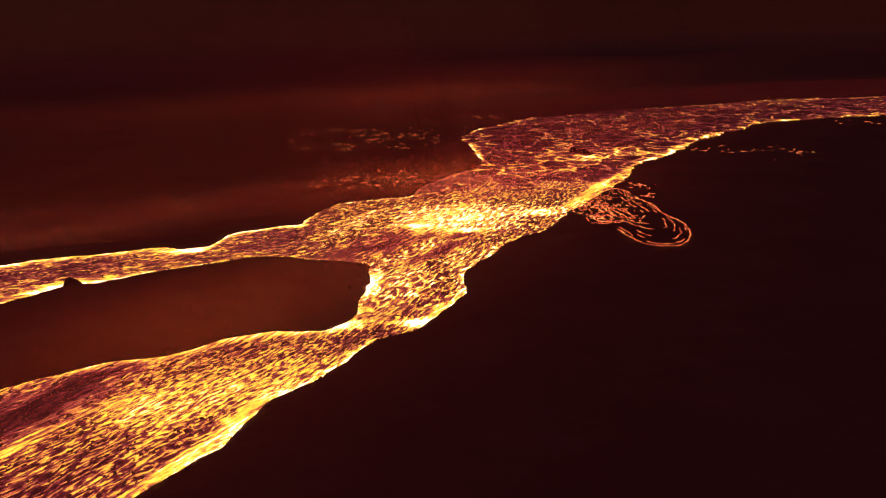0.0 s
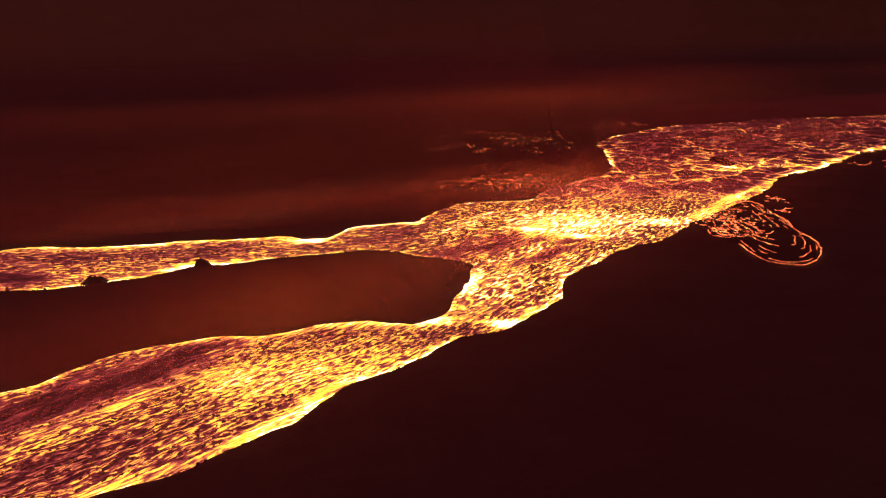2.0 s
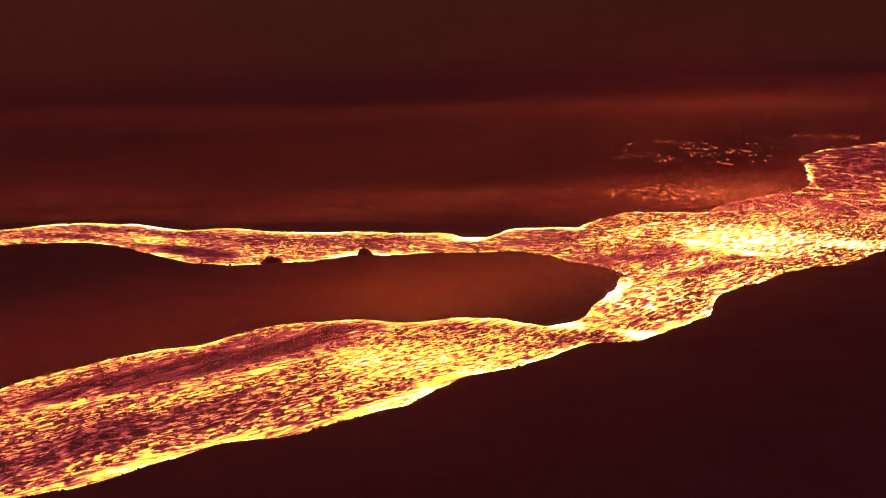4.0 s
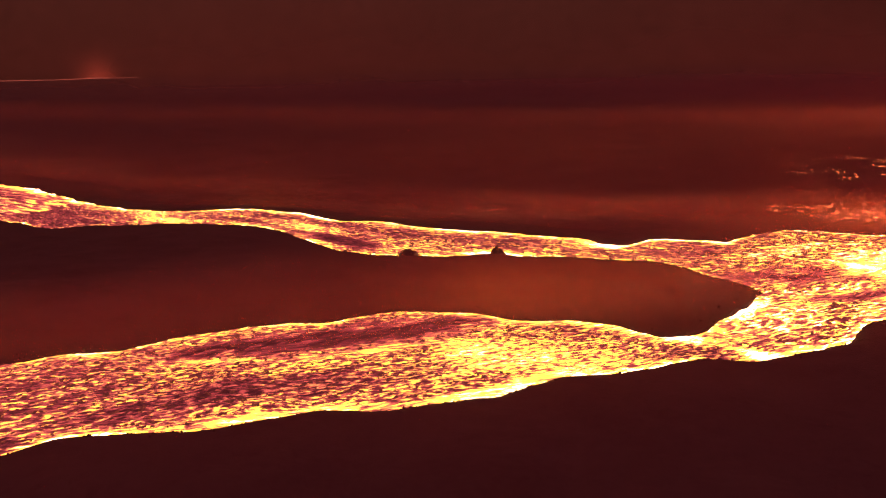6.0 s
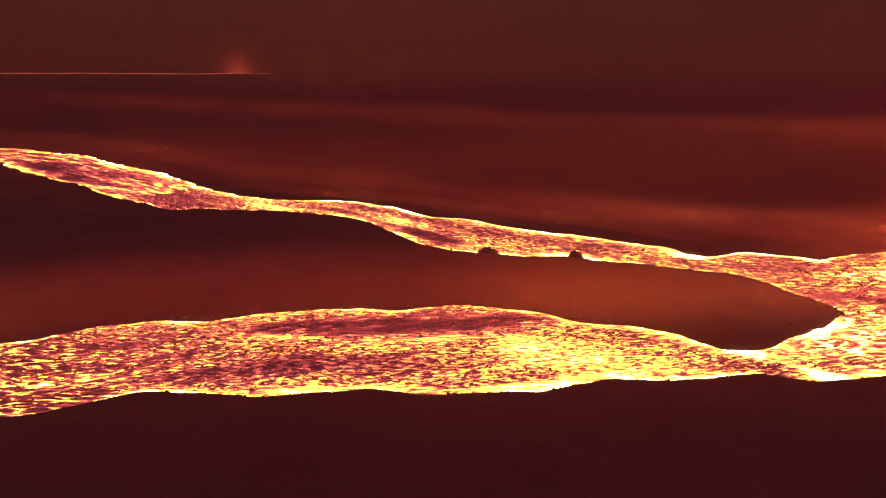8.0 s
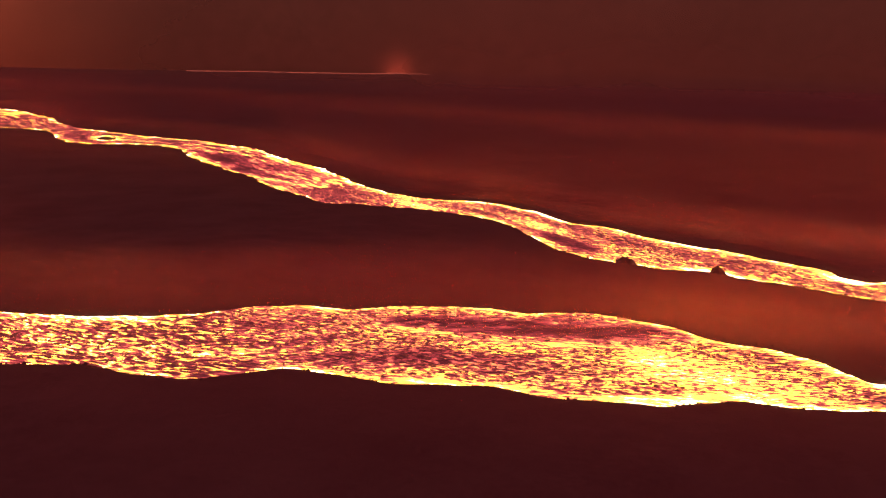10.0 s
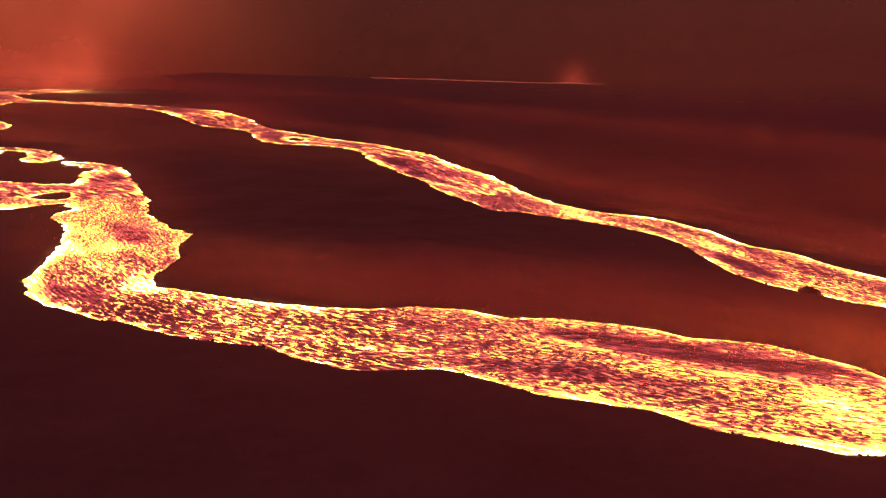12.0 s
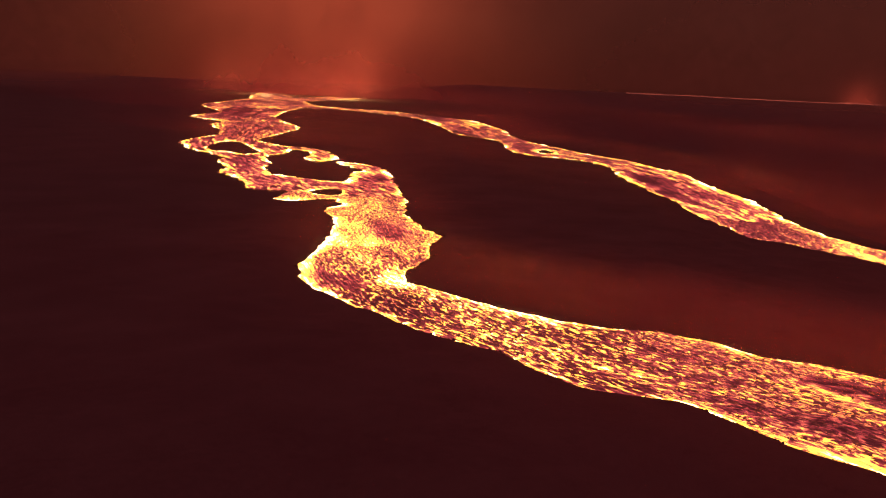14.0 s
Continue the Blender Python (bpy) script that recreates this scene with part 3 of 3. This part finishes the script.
    z = z + west * ring ** 2 * (53 + 4 * fbm(x / 900, y / 900, 5, 3))
    n, m = len(xs), len(ys)
    index = np.arange(n * m).reshape(n, m)
    quads = np.stack([index[:-1, :-1], index[1:, :-1], index[1:, 1:], index[:-1, 1:]], -1).reshape(-1, 4)
    ob = grid_mesh("ground", np.stack([x, y, z], -1).reshape(-1, 3), quads, GROUND)
    tagged(ob, "black cooled lava field with rough uneven surface", "ground", kind="structure")
    return xs, ys, z


GX, GY, GZ = ground_sheet()


def ground_height(x, y):
    x, y = np.asarray(x, float), np.asarray(y, float)
    i = np.clip(np.searchsorted(GX, x) - 1, 0, len(GX) - 2)
    j = np.clip(np.searchsorted(GY, y) - 1, 0, len(GY) - 2)
    u, v = (x - GX[i]) / (GX[i + 1] - GX[i]), (y - GY[j]) / (GY[j + 1] - GY[j])
    return (GZ[i, j] * (1 - u) + GZ[i + 1, j] * u) * (1 - v) + (GZ[i, j + 1] * (1 - u) + GZ[i + 1, j + 1] * u) * v


# ---- helpers for things ----
def mesh_of(name, verts, faces, material, smooth=False):
    me = bpy.data.meshes.new(name)
    me.from_pydata([tuple(v) for v in verts], [], faces)
    me.materials.append(material)
    if smooth:
        me.polygons.foreach_set("use_smooth", np.ones(len(me.polygons), bool))
    me.update()
    return me


def part(name, me, parent, label=""):
    ob = new(name, me)
    ob.parent = parent
    return tagged(ob, label)


def joined(name, pieces, material, smooth=False):
    """One mesh out of (verts, faces) pieces."""
    verts, faces, n = [], [], 0
    for v, f in pieces:
        verts.append(np.asarray(v, float))
        faces.extend(tuple(k + n for k in face) for face in f)
        n += len(v)
    return mesh_of(name, np.concatenate(verts), faces, material, smooth)


ICO = bmesh.new()
bmesh.ops.create_icosphere(ICO, subdivisions=1, radius=1.0)
ICO_V, ICO_F = np.array([v.co[:] for v in ICO.verts]), [tuple(v.index for v in f.verts) for f in ICO.faces]
ICO.free()


# ---- spatter mounds on the island's bank, rock islets ----
def mound(name, x, y, rx, ry, height, turn, seed, label, category):
    """A heap of welded spatter: a steep lumpy cone with a ragged top, sunk a little into the bank."""
    n, m = 40, 18
    verts, faces = [], []
    base = float(ground_height(x, y))
    for i in range(m + 1):
        r = i / m
        for k in range(n):
            a = 2 * math.pi * k / n
            lump = 1 + 0.30 * noise.fractal((1.3 * math.cos(a) + seed, 1.3 * math.sin(a), r), 1.0, 2.0, 3)
            px, py = rx * r * lump * math.cos(a), ry * r * lump * math.sin(a)
            h = height * max(0.0, 1 - r ** 2.2) + height * 0.30 * noise.fractal((px * 0.55 + seed, py * 0.55, 3.1), 1.0, 2.0, 4) * (1 - 0.6 * r)
            verts.append((px, py, h - 0.6 * r))
    for i in range(m):
        for k in range(n):
            a, b = i * n + k, i * n + (k + 1) % n
            faces.append((a, b, b + n, a + n))
    ob = new(name, mesh_of(name, verts, faces, ROCK))
    ob.matrix_basis = pose(x, y, base - 0.25, 0, 0, turn)
    return tagged(ob, label, category)


mound("spatter_mound", -118.2, 159.2, 4.9, 3.9, 3.3, 30, 1.0, "dark lumpy spatter mound on the lava channel bank", "rock mound")
mound("spatter_mound", -95.8, 175.6, 2.6, 2.2, 2.3, 50, 4.0, "smaller pointed spatter mound on the lava channel bank", "rock mound")
mound("rock_islet", 73, 368, 5.0, 13.0, 3.0, 15, 7.0, "dark rock islet standing in the lava pond", "rock islet")
mound("rock_islet", 69.0, 372, 3.2, 4.0, 3.4, 0, 12.0, "small jagged rock peak in the lava pond", "rock islet")
mound("rock_bar", -84.5, 208.0, 2.4, 2.0, 1.6, 0, 9.0, "small dark rock at the far channel bank", "rock")


# ---- rubble along the banks ----
def rubble():
    rng = np.random.RandomState(3)
    pieces = []
    for loop in (OUTER, INNER):
        near = loop[(loop[:, 0] > -270) & (loop[:, 1] < 330)]
        for k in rng.randint(0, len(near), 2600):
            px, py = near[k] + rng.normal(0, 1.5, 2)
            g = float(ground_height(px, py))
            if g < 0.15:
                continue
            size = rng.uniform(0.10, 0.28) * (2.0 if rng.rand() < 0.04 else 1.0)
            v = ICO_V * rng.uniform(0.65, 1.25, (len(ICO_V), 1)) * size * rng.uniform(0.6, 1.2, 3)
            pieces.append((v + (px, py, g + 0.12 * size), ICO_F))
    return tagged(new("bank_rubble", joined("bank_rubble", pieces, ROCK)), "loose dark lava rubble along the channel banks", "rubble", kind="stuff")


rubble()


# ---- glowing cracks ----
def ribbon(line, width, lift, surface):
    line = np.asarray(line, float)
    if len(line) < 2:
        return None
    way = np.gradient(line, axis=0)
    way /= np.linalg.norm(way, axis=1, keepdims=True) + 1e-9
    side = np.stack([-way[:, 1], way[:, 0]], 1)
    taper = width * np.sin(np.linspace(0.25, math.pi - 0.25, len(line)))[:, None]
    rows = []
    for q, up in ((line + side * taper / 2, 0.0), (line, 0.06), (line - side * taper / 2, 0.0)):
        rows.append(np.concatenate([q, (surface(q[:, 0], q[:, 1]) + lift + up)[:, None]], 1))
    n = len(line)
    faces = [(a + i, a + i + 1, a + n + i + 1, a + n + i) for a in (0, n) for i in range(n - 1)]
    return np.concatenate(rows), faces


def ember_field(name, spots, seed, label):
    """Scattered glowing cracks: x, y, radius x, radius y, count, length."""
    rng = np.random.RandomState(seed)
    pieces = []
    for cx, cy, rx, ry, number, length in spots:
        for _ in range(number):
            r, a = rng.rand() ** 0.5, rng.rand() * 2 * math.pi
            x, y = cx + rx * r * math.cos(a), cy + ry * r * math.sin(a)
            if fbm(np.array(x / 14), np.array(y / 14), seed, 2) < -0.05:
                continue
            turn, size = rng.uniform(0, math.pi), length * rng.uniform(0.3, 1.0) * (2.2 if rng.rand() < 0.1 else 1)
            t = np.linspace(-0.5, 0.5, 6)
            bend = rng.uniform(-0.5, 0.5)
            line = np.stack([x + size * (t * math.cos(turn) - bend * t * t * math.sin(turn)), y + size * (t * math.sin(turn) + bend * t * t * math.cos(turn))], 1)
            pieces.append(ribbon(line, rng.uniform(0.25, 0.7), 0.10, ground_height))
    return tagged(new(name, joined(name, pieces, EMBER)), label, "embers", kind="stuff")


ember_field("ember_field", [(-62, 450, 32, 62, 170, 2.6), (-18, 450, 20, 60, 70, 2.4), (-32, 305, 26, 20, 90, 2.4), (30, 548, 30, 14, 26, 3.0)], 2,
            "scattered glowing cracks in a cooling lava crust")
ember_field("ember_field", [(150, 352, 26, 26, 60, 2.2), (170, 350, 12, 12, 24, 2.6), (262, 455, 14, 16, 20, 3.0)], 5,
            "faint red embers on dark cooled lava beside the pond")


# ---- overflow lobe ----
def overflow_lobe():
    outline = smooth_line(LOBE, 1.0, False, 0.5, 2)
    root = np.array([54.0, 254.0])
    mid = outline.mean(0)

    def height(x, y):
        d = np.hypot((x - mid[0]) / 16, (y - mid[1]) / 42)
        return ground_height(x, y) + 0.35 + 0.9 * np.clip(1 - d, 0, 1) + 0.25 * fbm(np.asarray(x) / 3, np.asarray(y) / 3, 8, 3)

    base = tagged(new("lava_lobe"), "dark crusted lava tongue with glowing cracks beside the river", "lava tongue")
    base.location = (float(mid[0]), float(mid[1]), float(ground_height(*mid)))
    shift = np.array(base.location)
    n, rings = len(outline), 14
    verts, faces = [], []
    for r in range(rings + 1):
        q = mid + (outline - mid) * (1 - r / rings)
        z = height(q[:, 0], q[:, 1]) if r else ground_height(q[:, 0], q[:, 1]) - 0.2
        verts.append(np.concatenate([q, z[:, None]], 1) - shift)
    for r in range(rings):
        for k in range(n):
            a, b = r * n + k, r * n + (k + 1) % n
            faces.append((a, b, b + n, a + n))
    part("crust", mesh_of("crust", np.concatenate(verts), faces, ROCK), base)
    rng = np.random.RandomState(11)
    pieces = []
    for k, (sx, sy) in enumerate([(0.99, 0.99), (0.93, 0.95), (0.86, 0.90), (0.78, 0.84), (0.62, 0.76), (0.42, 0.66), (0.2, 0.55)]):
        q = np.stack([mid[0] + (outline[:, 0] - mid[0]) * sx, root[1] + (outline[:, 1] - root[1]) * sy], 1)
        q = q + 0.8 * np.stack([fbm(q[:, 0] / 5, q[:, 1] / 5, 30 + k), fbm(q[:, 0] / 5, q[:, 1] / 5, 40 + k)], 1)
        i = 0
        while i < n - 3:
            step = rng.randint(3, 10)
            if rng.rand() < (0.85 if k == 0 else 0.55):
                pieces.append(ribbon(q[i:i + step + 1], rng.uniform(0.2, 0.45) * (0.85 if k == 0 else 0.5), 0.10, height))
            i += step
    for _ in range(280):
        x, y = rng.normal(54, 4.5), rng.normal(238, 15)
        if y < 214 or x < 46:
            continue
        t = np.linspace(-1, 1, 4)
        a = rng.normal(2.0, 0.5)
        line = np.stack([x + t * math.cos(a) * rng.uniform(0.4, 1.3), y + t * math.sin(a) * rng.uniform(0.4, 1.3)], 1)
        pieces.append(ribbon(line, rng.uniform(0.2, 0.45), 0.10, height))
    for v, f in pieces:
        v -= shift
    ob = part("glowing_crack", joined("glowing_crack", pieces, EMBER), base, "bright orange cracks")
    ob["kind"] = "stuff"
    # stray cracks at its root
    ember_field("ember_field", [(76, 268, 4, 16, 50, 3.0)], 9, "broken glowing crack lines beside the lava tongue")


overflow_lobe()


# ---- far fissure line on the horizon ----
def far_fissure():
    a, b = np.array((-4230.0, 560.0)), np.array((-3850.0, 1865.0))
    t = np.linspace(0, 1, 60)
    line = a + (b - a) * t[:, None] + np.array((-60.0, 0.0)) * np.sin(t * 7)[:, None] * 0.4
    tall = 3.2 + 3.5 * np.exp(-((t - 0.83) / 0.05) ** 2) + 0.8 * fbm(t * 9, t * 0, 4, 3)
    z = ground_height(line[:, 0], line[:, 1])
    verts, n = [], len(t)
    for off, up in ((6.0, -1.0), (2.0, 1.0), (-2.0, 1.0), (-6.0, -1.0)):
        verts.append(np.stack([line[:, 0] + off, line[:, 1], z + np.where(up > 0, tall, -1.0)], 1))
    faces = [(r * n + i, r * n + i + 1, (r + 1) * n + i + 1, (r + 1) * n + i) for r in range(3) for i in range(n - 1)]
    ob = new("far_fissure", mesh_of("far_fissure", np.concatenate(verts), faces, FAINT))
    return tagged(ob, "faint red line of a distant eruptive fissure", "fissure", kind="structure")


far_fissure()


# ---- smoke sheets off the banks: lava's red glow also put into their colour ----
def smoke_material(name, low, gain, colour):
    mat = bpy.data.materials.new(name)
    mat.use_nodes = True
    nt = mat.node_tree
    nt.nodes.clear()
    out = nt.nodes.new("ShaderNodeOutputMaterial")
    mix, both = nt.nodes.new("ShaderNodeMixShader"), nt.nodes.new("ShaderNodeMixShader")
    clear, thin, body = nt.nodes.new("ShaderNodeBsdfTransparent"), nt.nodes.new("ShaderNodeBsdfTranslucent"), nt.nodes.new("ShaderNodeBsdfDiffuse")
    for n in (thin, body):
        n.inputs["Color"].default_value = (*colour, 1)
    nt.links.new(thin.outputs[0], both.inputs[1])
    nt.links.new(body.outputs[0], both.inputs[2])
    at = place(nt)
    fade = nt.nodes.new("ShaderNodeAttribute")
    fade.attribute_name = "thickness"
    puffs = noise_node(nt, at, 0.018, 3.0, 0.5, 0.5)
    billow = maths(nt, "MULTIPLY", maths(nt, "SUBTRACT", puffs, low), gain, True)
    fac = maths(nt, "MULTIPLY", fade.outputs["Fac"], billow, True)
    nt.links.new(fac, mix.inputs[0])
    nt.links.new(clear.outputs[0], mix.inputs[1])
    nt.links.new(both.outputs[0], mix.inputs[2])
    nt.links.new(mix.outputs[0], out.inputs[0])
    return mat


# red base colours: part of the lava glow is painted into the smoke
GLOW_SMOKE, GLOW_HAZE = smoke_material("smoke", 0.15, 1.8, (0.84, 0.27, 0.32)), smoke_material("haze", -1.5, 0.4, (0.84, 0.24, 0.31))
# paler tint, raised so that distant sheets equal the glow of the sky
FAR_GLOW_HAZE = smoke_material("far_glow_haze", -1.5, 0.4, (0.95, 0.60, 0.42))


def smoke_veil(points, height, lean, density, seed, label, material=GLOW_SMOKE, foot=0.12, ends=1.6):
    """A billowing veil of smoke over a line of the plan, thinning towards its ends and top."""
    line = smooth_line(points, 6.0)
    n, m = len(line), 16
    way = np.gradient(line, axis=0)
    way /= np.linalg.norm(way, axis=1, keepdims=True)
    side = np.stack([-way[:, 1], way[:, 0]], 1)
    u, v = np.meshgrid(np.linspace(0, 1, n), np.linspace(0, 1, m + 1), indexing="ij")
    wave = height * 0.15 * fbm(u * 5, v * 1.5, seed, 2) + lean * v ** 1.5 * height
    base = ground_height(line[:, 0], line[:, 1])
    x = line[:, 0][:, None] + side[:, 0][:, None] * wave
    y = line[:, 1][:, None] + side[:, 1][:, None] * wave
    z = base[:, None] + 0.3 + v * height * (0.8 + 0.5 * fbm(u * 6, v * 0, seed + 9, 3))
    fade = np.clip(ends * np.sin(math.pi * np.clip(u, 0, 1)) ** 1.2, 0, 1) * np.clip(v / foot, 0, 1) * (1 - v) ** 1.3
    index = np.arange(n * (m + 1)).reshape(n, m + 1)
    quads = np.stack([index[:-1, :-1], index[1:, :-1], index[1:, 1:], index[:-1, 1:]], -1).reshape(-1, 4)
    ob = grid_mesh("smoke_veil", np.stack([x, y, z], -1).reshape(-1, 3), quads, material, [("thickness", (density * fade).ravel())])
    return tagged(ob, label, "smoke", kind="stuff")


smoke_veil([(-120, 330), (-60, 345), (0, 375), (20, 470)], 130, 0.3, 0.5, 23, "reddish smoke rising over the ember field", GLOW_SMOKE, 0.12, 0.95)
smoke_veil([(-75, 158), (-50, 168), (-34, 166), (-25, 150)], 14, 0.1, 0.22, 33, "small smoke wisp at the tip of the island")
smoke_veil([(-2600, -1150), (-2350, -850), (-2150, -600), (-2150, -380), (-2300, -150)], 360, 0.0, 1.0, 53, "smoke columns tinted red for glow, rising behind the vents", GLOW_HAZE, 0.02)
smoke_veil([(-2060, -1150), (-1950, -850), (-1850, -520), (-1880, -260), (-1960, -20)], 230, 0.0, 0.7, 63, "smoke tinted red for glow over the braided lava channels", GLOW_HAZE, 0.03)
smoke_veil([(-1150, -900), (-980, -520), (-880, -250), (-820, -90), (-780, 60), (-720, 200)], 170, 0.05, 0.30, 111, "smoke tinted red for glow over the braided lava channels", GLOW_HAZE, 0.02, 4.0)
smoke_veil([(-680, -480), (-560, -260), (-510, -60), (-480, 50)], 120, 0.05, 0.22, 113, "smoke tinted red for glow, drifting over the island", GLOW_HAZE, 0.02, 3.0)


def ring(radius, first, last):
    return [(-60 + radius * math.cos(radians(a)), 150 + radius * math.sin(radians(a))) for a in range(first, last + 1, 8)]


smoke_veil([(-330, 146), (-290, 145), (-255, 156), (-232, 175), (-205, 186), (-176, 188), (-150, 197), (-115, 210), (-86, 218), (-66, 236), (-48, 244)], 8, 0.5, 0.55, 83, "thin bright steam along the far bank of the channel", GLOW_SMOKE, 0.1, 3.0)
# haze rings added round the field to blend dark ground into the sky
smoke_veil(ring(1900, 211, 307), 600, 0.0, 1.2, 97, "added haze sheet, coloured to the sky glow, hiding the horizon", FAR_GLOW_HAZE, 0.1, 5.0)
smoke_veil(ring(1900, -56, 192), 600, 0.0, 1.0, 1973, "added haze sheet, coloured to the sky glow, hiding the horizon", FAR_GLOW_HAZE, 0.14, 5.0)
smoke_veil(ring(1050, 72, 172), 330, 0.0, 0.8, 1123, "added haze sheet, coloured to the sky glow, hiding the horizon", FAR_GLOW_HAZE, 0.24, 5.0)
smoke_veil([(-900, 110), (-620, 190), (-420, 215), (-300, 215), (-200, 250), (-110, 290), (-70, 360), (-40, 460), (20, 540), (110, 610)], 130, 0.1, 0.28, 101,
           "broad smoke drifting behind the lava river", GLOW_HAZE, 0.15, 4.0)
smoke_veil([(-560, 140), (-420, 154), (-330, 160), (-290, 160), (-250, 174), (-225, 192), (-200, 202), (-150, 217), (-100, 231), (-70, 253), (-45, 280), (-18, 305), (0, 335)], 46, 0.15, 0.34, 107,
           "low smoke tinted red for glow behind the far bank", GLOW_HAZE, 0.03, 3.0)


def low_glow_haze(level, density, reach, seed, label):
    """A low undulating haze sheet, added as glow over the flow, thinning out away from it."""
    xs, ys = np.arange(-1100.0, 500.0, 10.0), np.arange(-420.0, 900.0, 10.0)
    sd = np.maximum(lava_distance(xs, ys, 300.0), 0)
    x, y = np.meshgrid(xs, ys, indexing="ij")
    z = np.maximum(level + 0.06 * level * fbm(x / 90, y / 90, seed, 2), ground_height(x, y) + 1.6)
    rim = np.minimum.reduce([x - xs[0], xs[-1] - x, y - ys[0], ys[-1] - y])
    # thicker to the east, where the sheet imitates camera glare
    thick = density * (0.6 + 1.5 * np.clip((x + 170) / 150, 0, 1)) * np.exp(-sd / reach) * np.clip(1 - sd / 295, 0, 1) * np.clip(rim / 120, 0, 1)
    index = np.arange(len(xs) * len(ys)).reshape(len(xs), len(ys))
    quads = np.stack([index[:-1, :-1], index[1:, :-1], index[1:, 1:], index[:-1, 1:]], -1).reshape(-1, 4)
    quads = quads[thick.ravel()[quads].max(1) > 0]
    ob = grid_mesh("smoke_layer", np.stack([x, y, z], -1).reshape(-1, 3), quads, GLOW_HAZE, [("thickness", thick.ravel())])
    return tagged(ob, label, "smoke", kind="stuff")


low_glow_haze(14.0, 0.165, 62.0, 5, "thin low red-tinted haze sheet, added for the glow round the lava")


def high_glow_haze(level, density):
    """A wide, thin red-tinted haze sheet over the whole field, denser to the north."""
    xs, ys = lines(-500, 300, 25, -3600, 3000), lines(-250, 700, 25, -3000, 3200)
    x, y = np.meshgrid(xs, ys, indexing="ij")
    r = np.hypot(x + 60, y - 150)
    z = level + 2.0 * fbm(x / 300, y / 300, 15, 2)
    way = np.degrees(np.arctan2(y - 5, x - 35))
    out = np.hypot(x - 35, y - 5)
    far = np.clip((out - 150) / 250, 0, 1) * np.clip((1500 - out) / 700, 0, 1)
    north = np.clip((way - 78) / 20, 0, 1) * np.clip((165 - way) / 50, 0, 1)
    # extra northern thickness shapes the glow behind the far branch
    thick = (density + 0.34 * far * north) * np.clip(1 - (r - 2300) / 900, 0, 1)
    index = np.arange(len(xs) * len(ys)).reshape(len(xs), len(ys))
    quads = np.stack([index[:-1, :-1], index[1:, :-1], index[1:, 1:], index[:-1, 1:]], -1).reshape(-1, 4)
    ob = grid_mesh("smoke_layer", np.stack([x, y, z], -1).reshape(-1, 3), quads, GLOW_HAZE, [("thickness", thick.ravel())])
    return tagged(ob, "wide thin haze sheet tinted red for the lava glow", "smoke", kind="stuff")


high_glow_haze(42.0, 0.12)

# ---- crust plates drifting on the lava ----
def plate_shapes(number):
    rng = np.random.RandomState(21)
    shapes = []
    for _ in range(number):
        n = rng.randint(6, 9)
        a = np.sort(rng.uniform(0, 2 * math.pi, n) * 0.35 + np.linspace(0, 2 * math.pi, n, endpoint=False))
        r = rng.uniform(0.65, 1.15, n)
        low = np.stack([r * np.cos(a), 0.6 * r * np.sin(a), np.full(n, -0.1)], 1)
        top = low * (0.82, 0.82, 0) + np.stack([np.zeros(n), np.zeros(n), rng.uniform(0.08, 0.2, n)], 1)
        faces = [(i, (i + 1) % n, n + (i + 1) % n, n + i) for i in range(n)] + [tuple(range(n, 2 * n))]
        shapes.append((np.concatenate([low, top]), faces))
    return shapes


def crust_plates():
    rng = np.random.RandomState(22)
    shapes = plate_shapes(12)
    meshes = [mesh_of("crust_plate", v, f, CRUST) for v, f in shapes]
    loose, singles = [], 0
    for p, wanted in ((patches[0], 4500), (patches[1], 900), (patches[2], 400)):
        xyz, _, heat, skin, depth, flow = p[:6]
        pick = rng.randint(0, len(xyz), wanted * 3)
        ok = pick[(depth[pick] > 1.6) & (heat[pick] < 0.50) & (rng.rand(len(pick)) > 0.7 * skin[pick])][:wanted]
        dx, dy = flow.at(xyz[ok, 0], xyz[ok, 1])
        for k, ux, uy in zip(ok, dx, dy):
            size = rng.uniform(0.3, 0.75) * (1.6 if rng.rand() < 0.1 else 1.0)
            turn = math.atan2(uy, ux) + rng.normal(0, 0.5)
            s = rng.randint(12)
            x, y, z = xyz[k]
            if singles < 300 and -85 < x < -20 and 60 < y < 150:
                ob = part("crust_plate", meshes[s], river)
                ob.matrix_basis = pose(x, y, z + 0.05, 0, 0, math.degrees(turn)) @ Matrix.Diagonal((size, size, size * 0.8, 1))
                singles += 1
                continue
            c, si = math.cos(turn), math.sin(turn)
            v = shapes[s][0] * size
            loose.append((np.stack([x + c * v[:, 0] - si * v[:, 1], y + si * v[:, 0] + c * v[:, 1], z + 0.05 + v[:, 2] * 0.8], 1), shapes[s][1]))
    ob = part("crust_plates", joined("crust_plates", loose, CRUST), river, "small dark crust plates drifting on the lava")
    ob["kind"] = "stuff"


crust_plates()
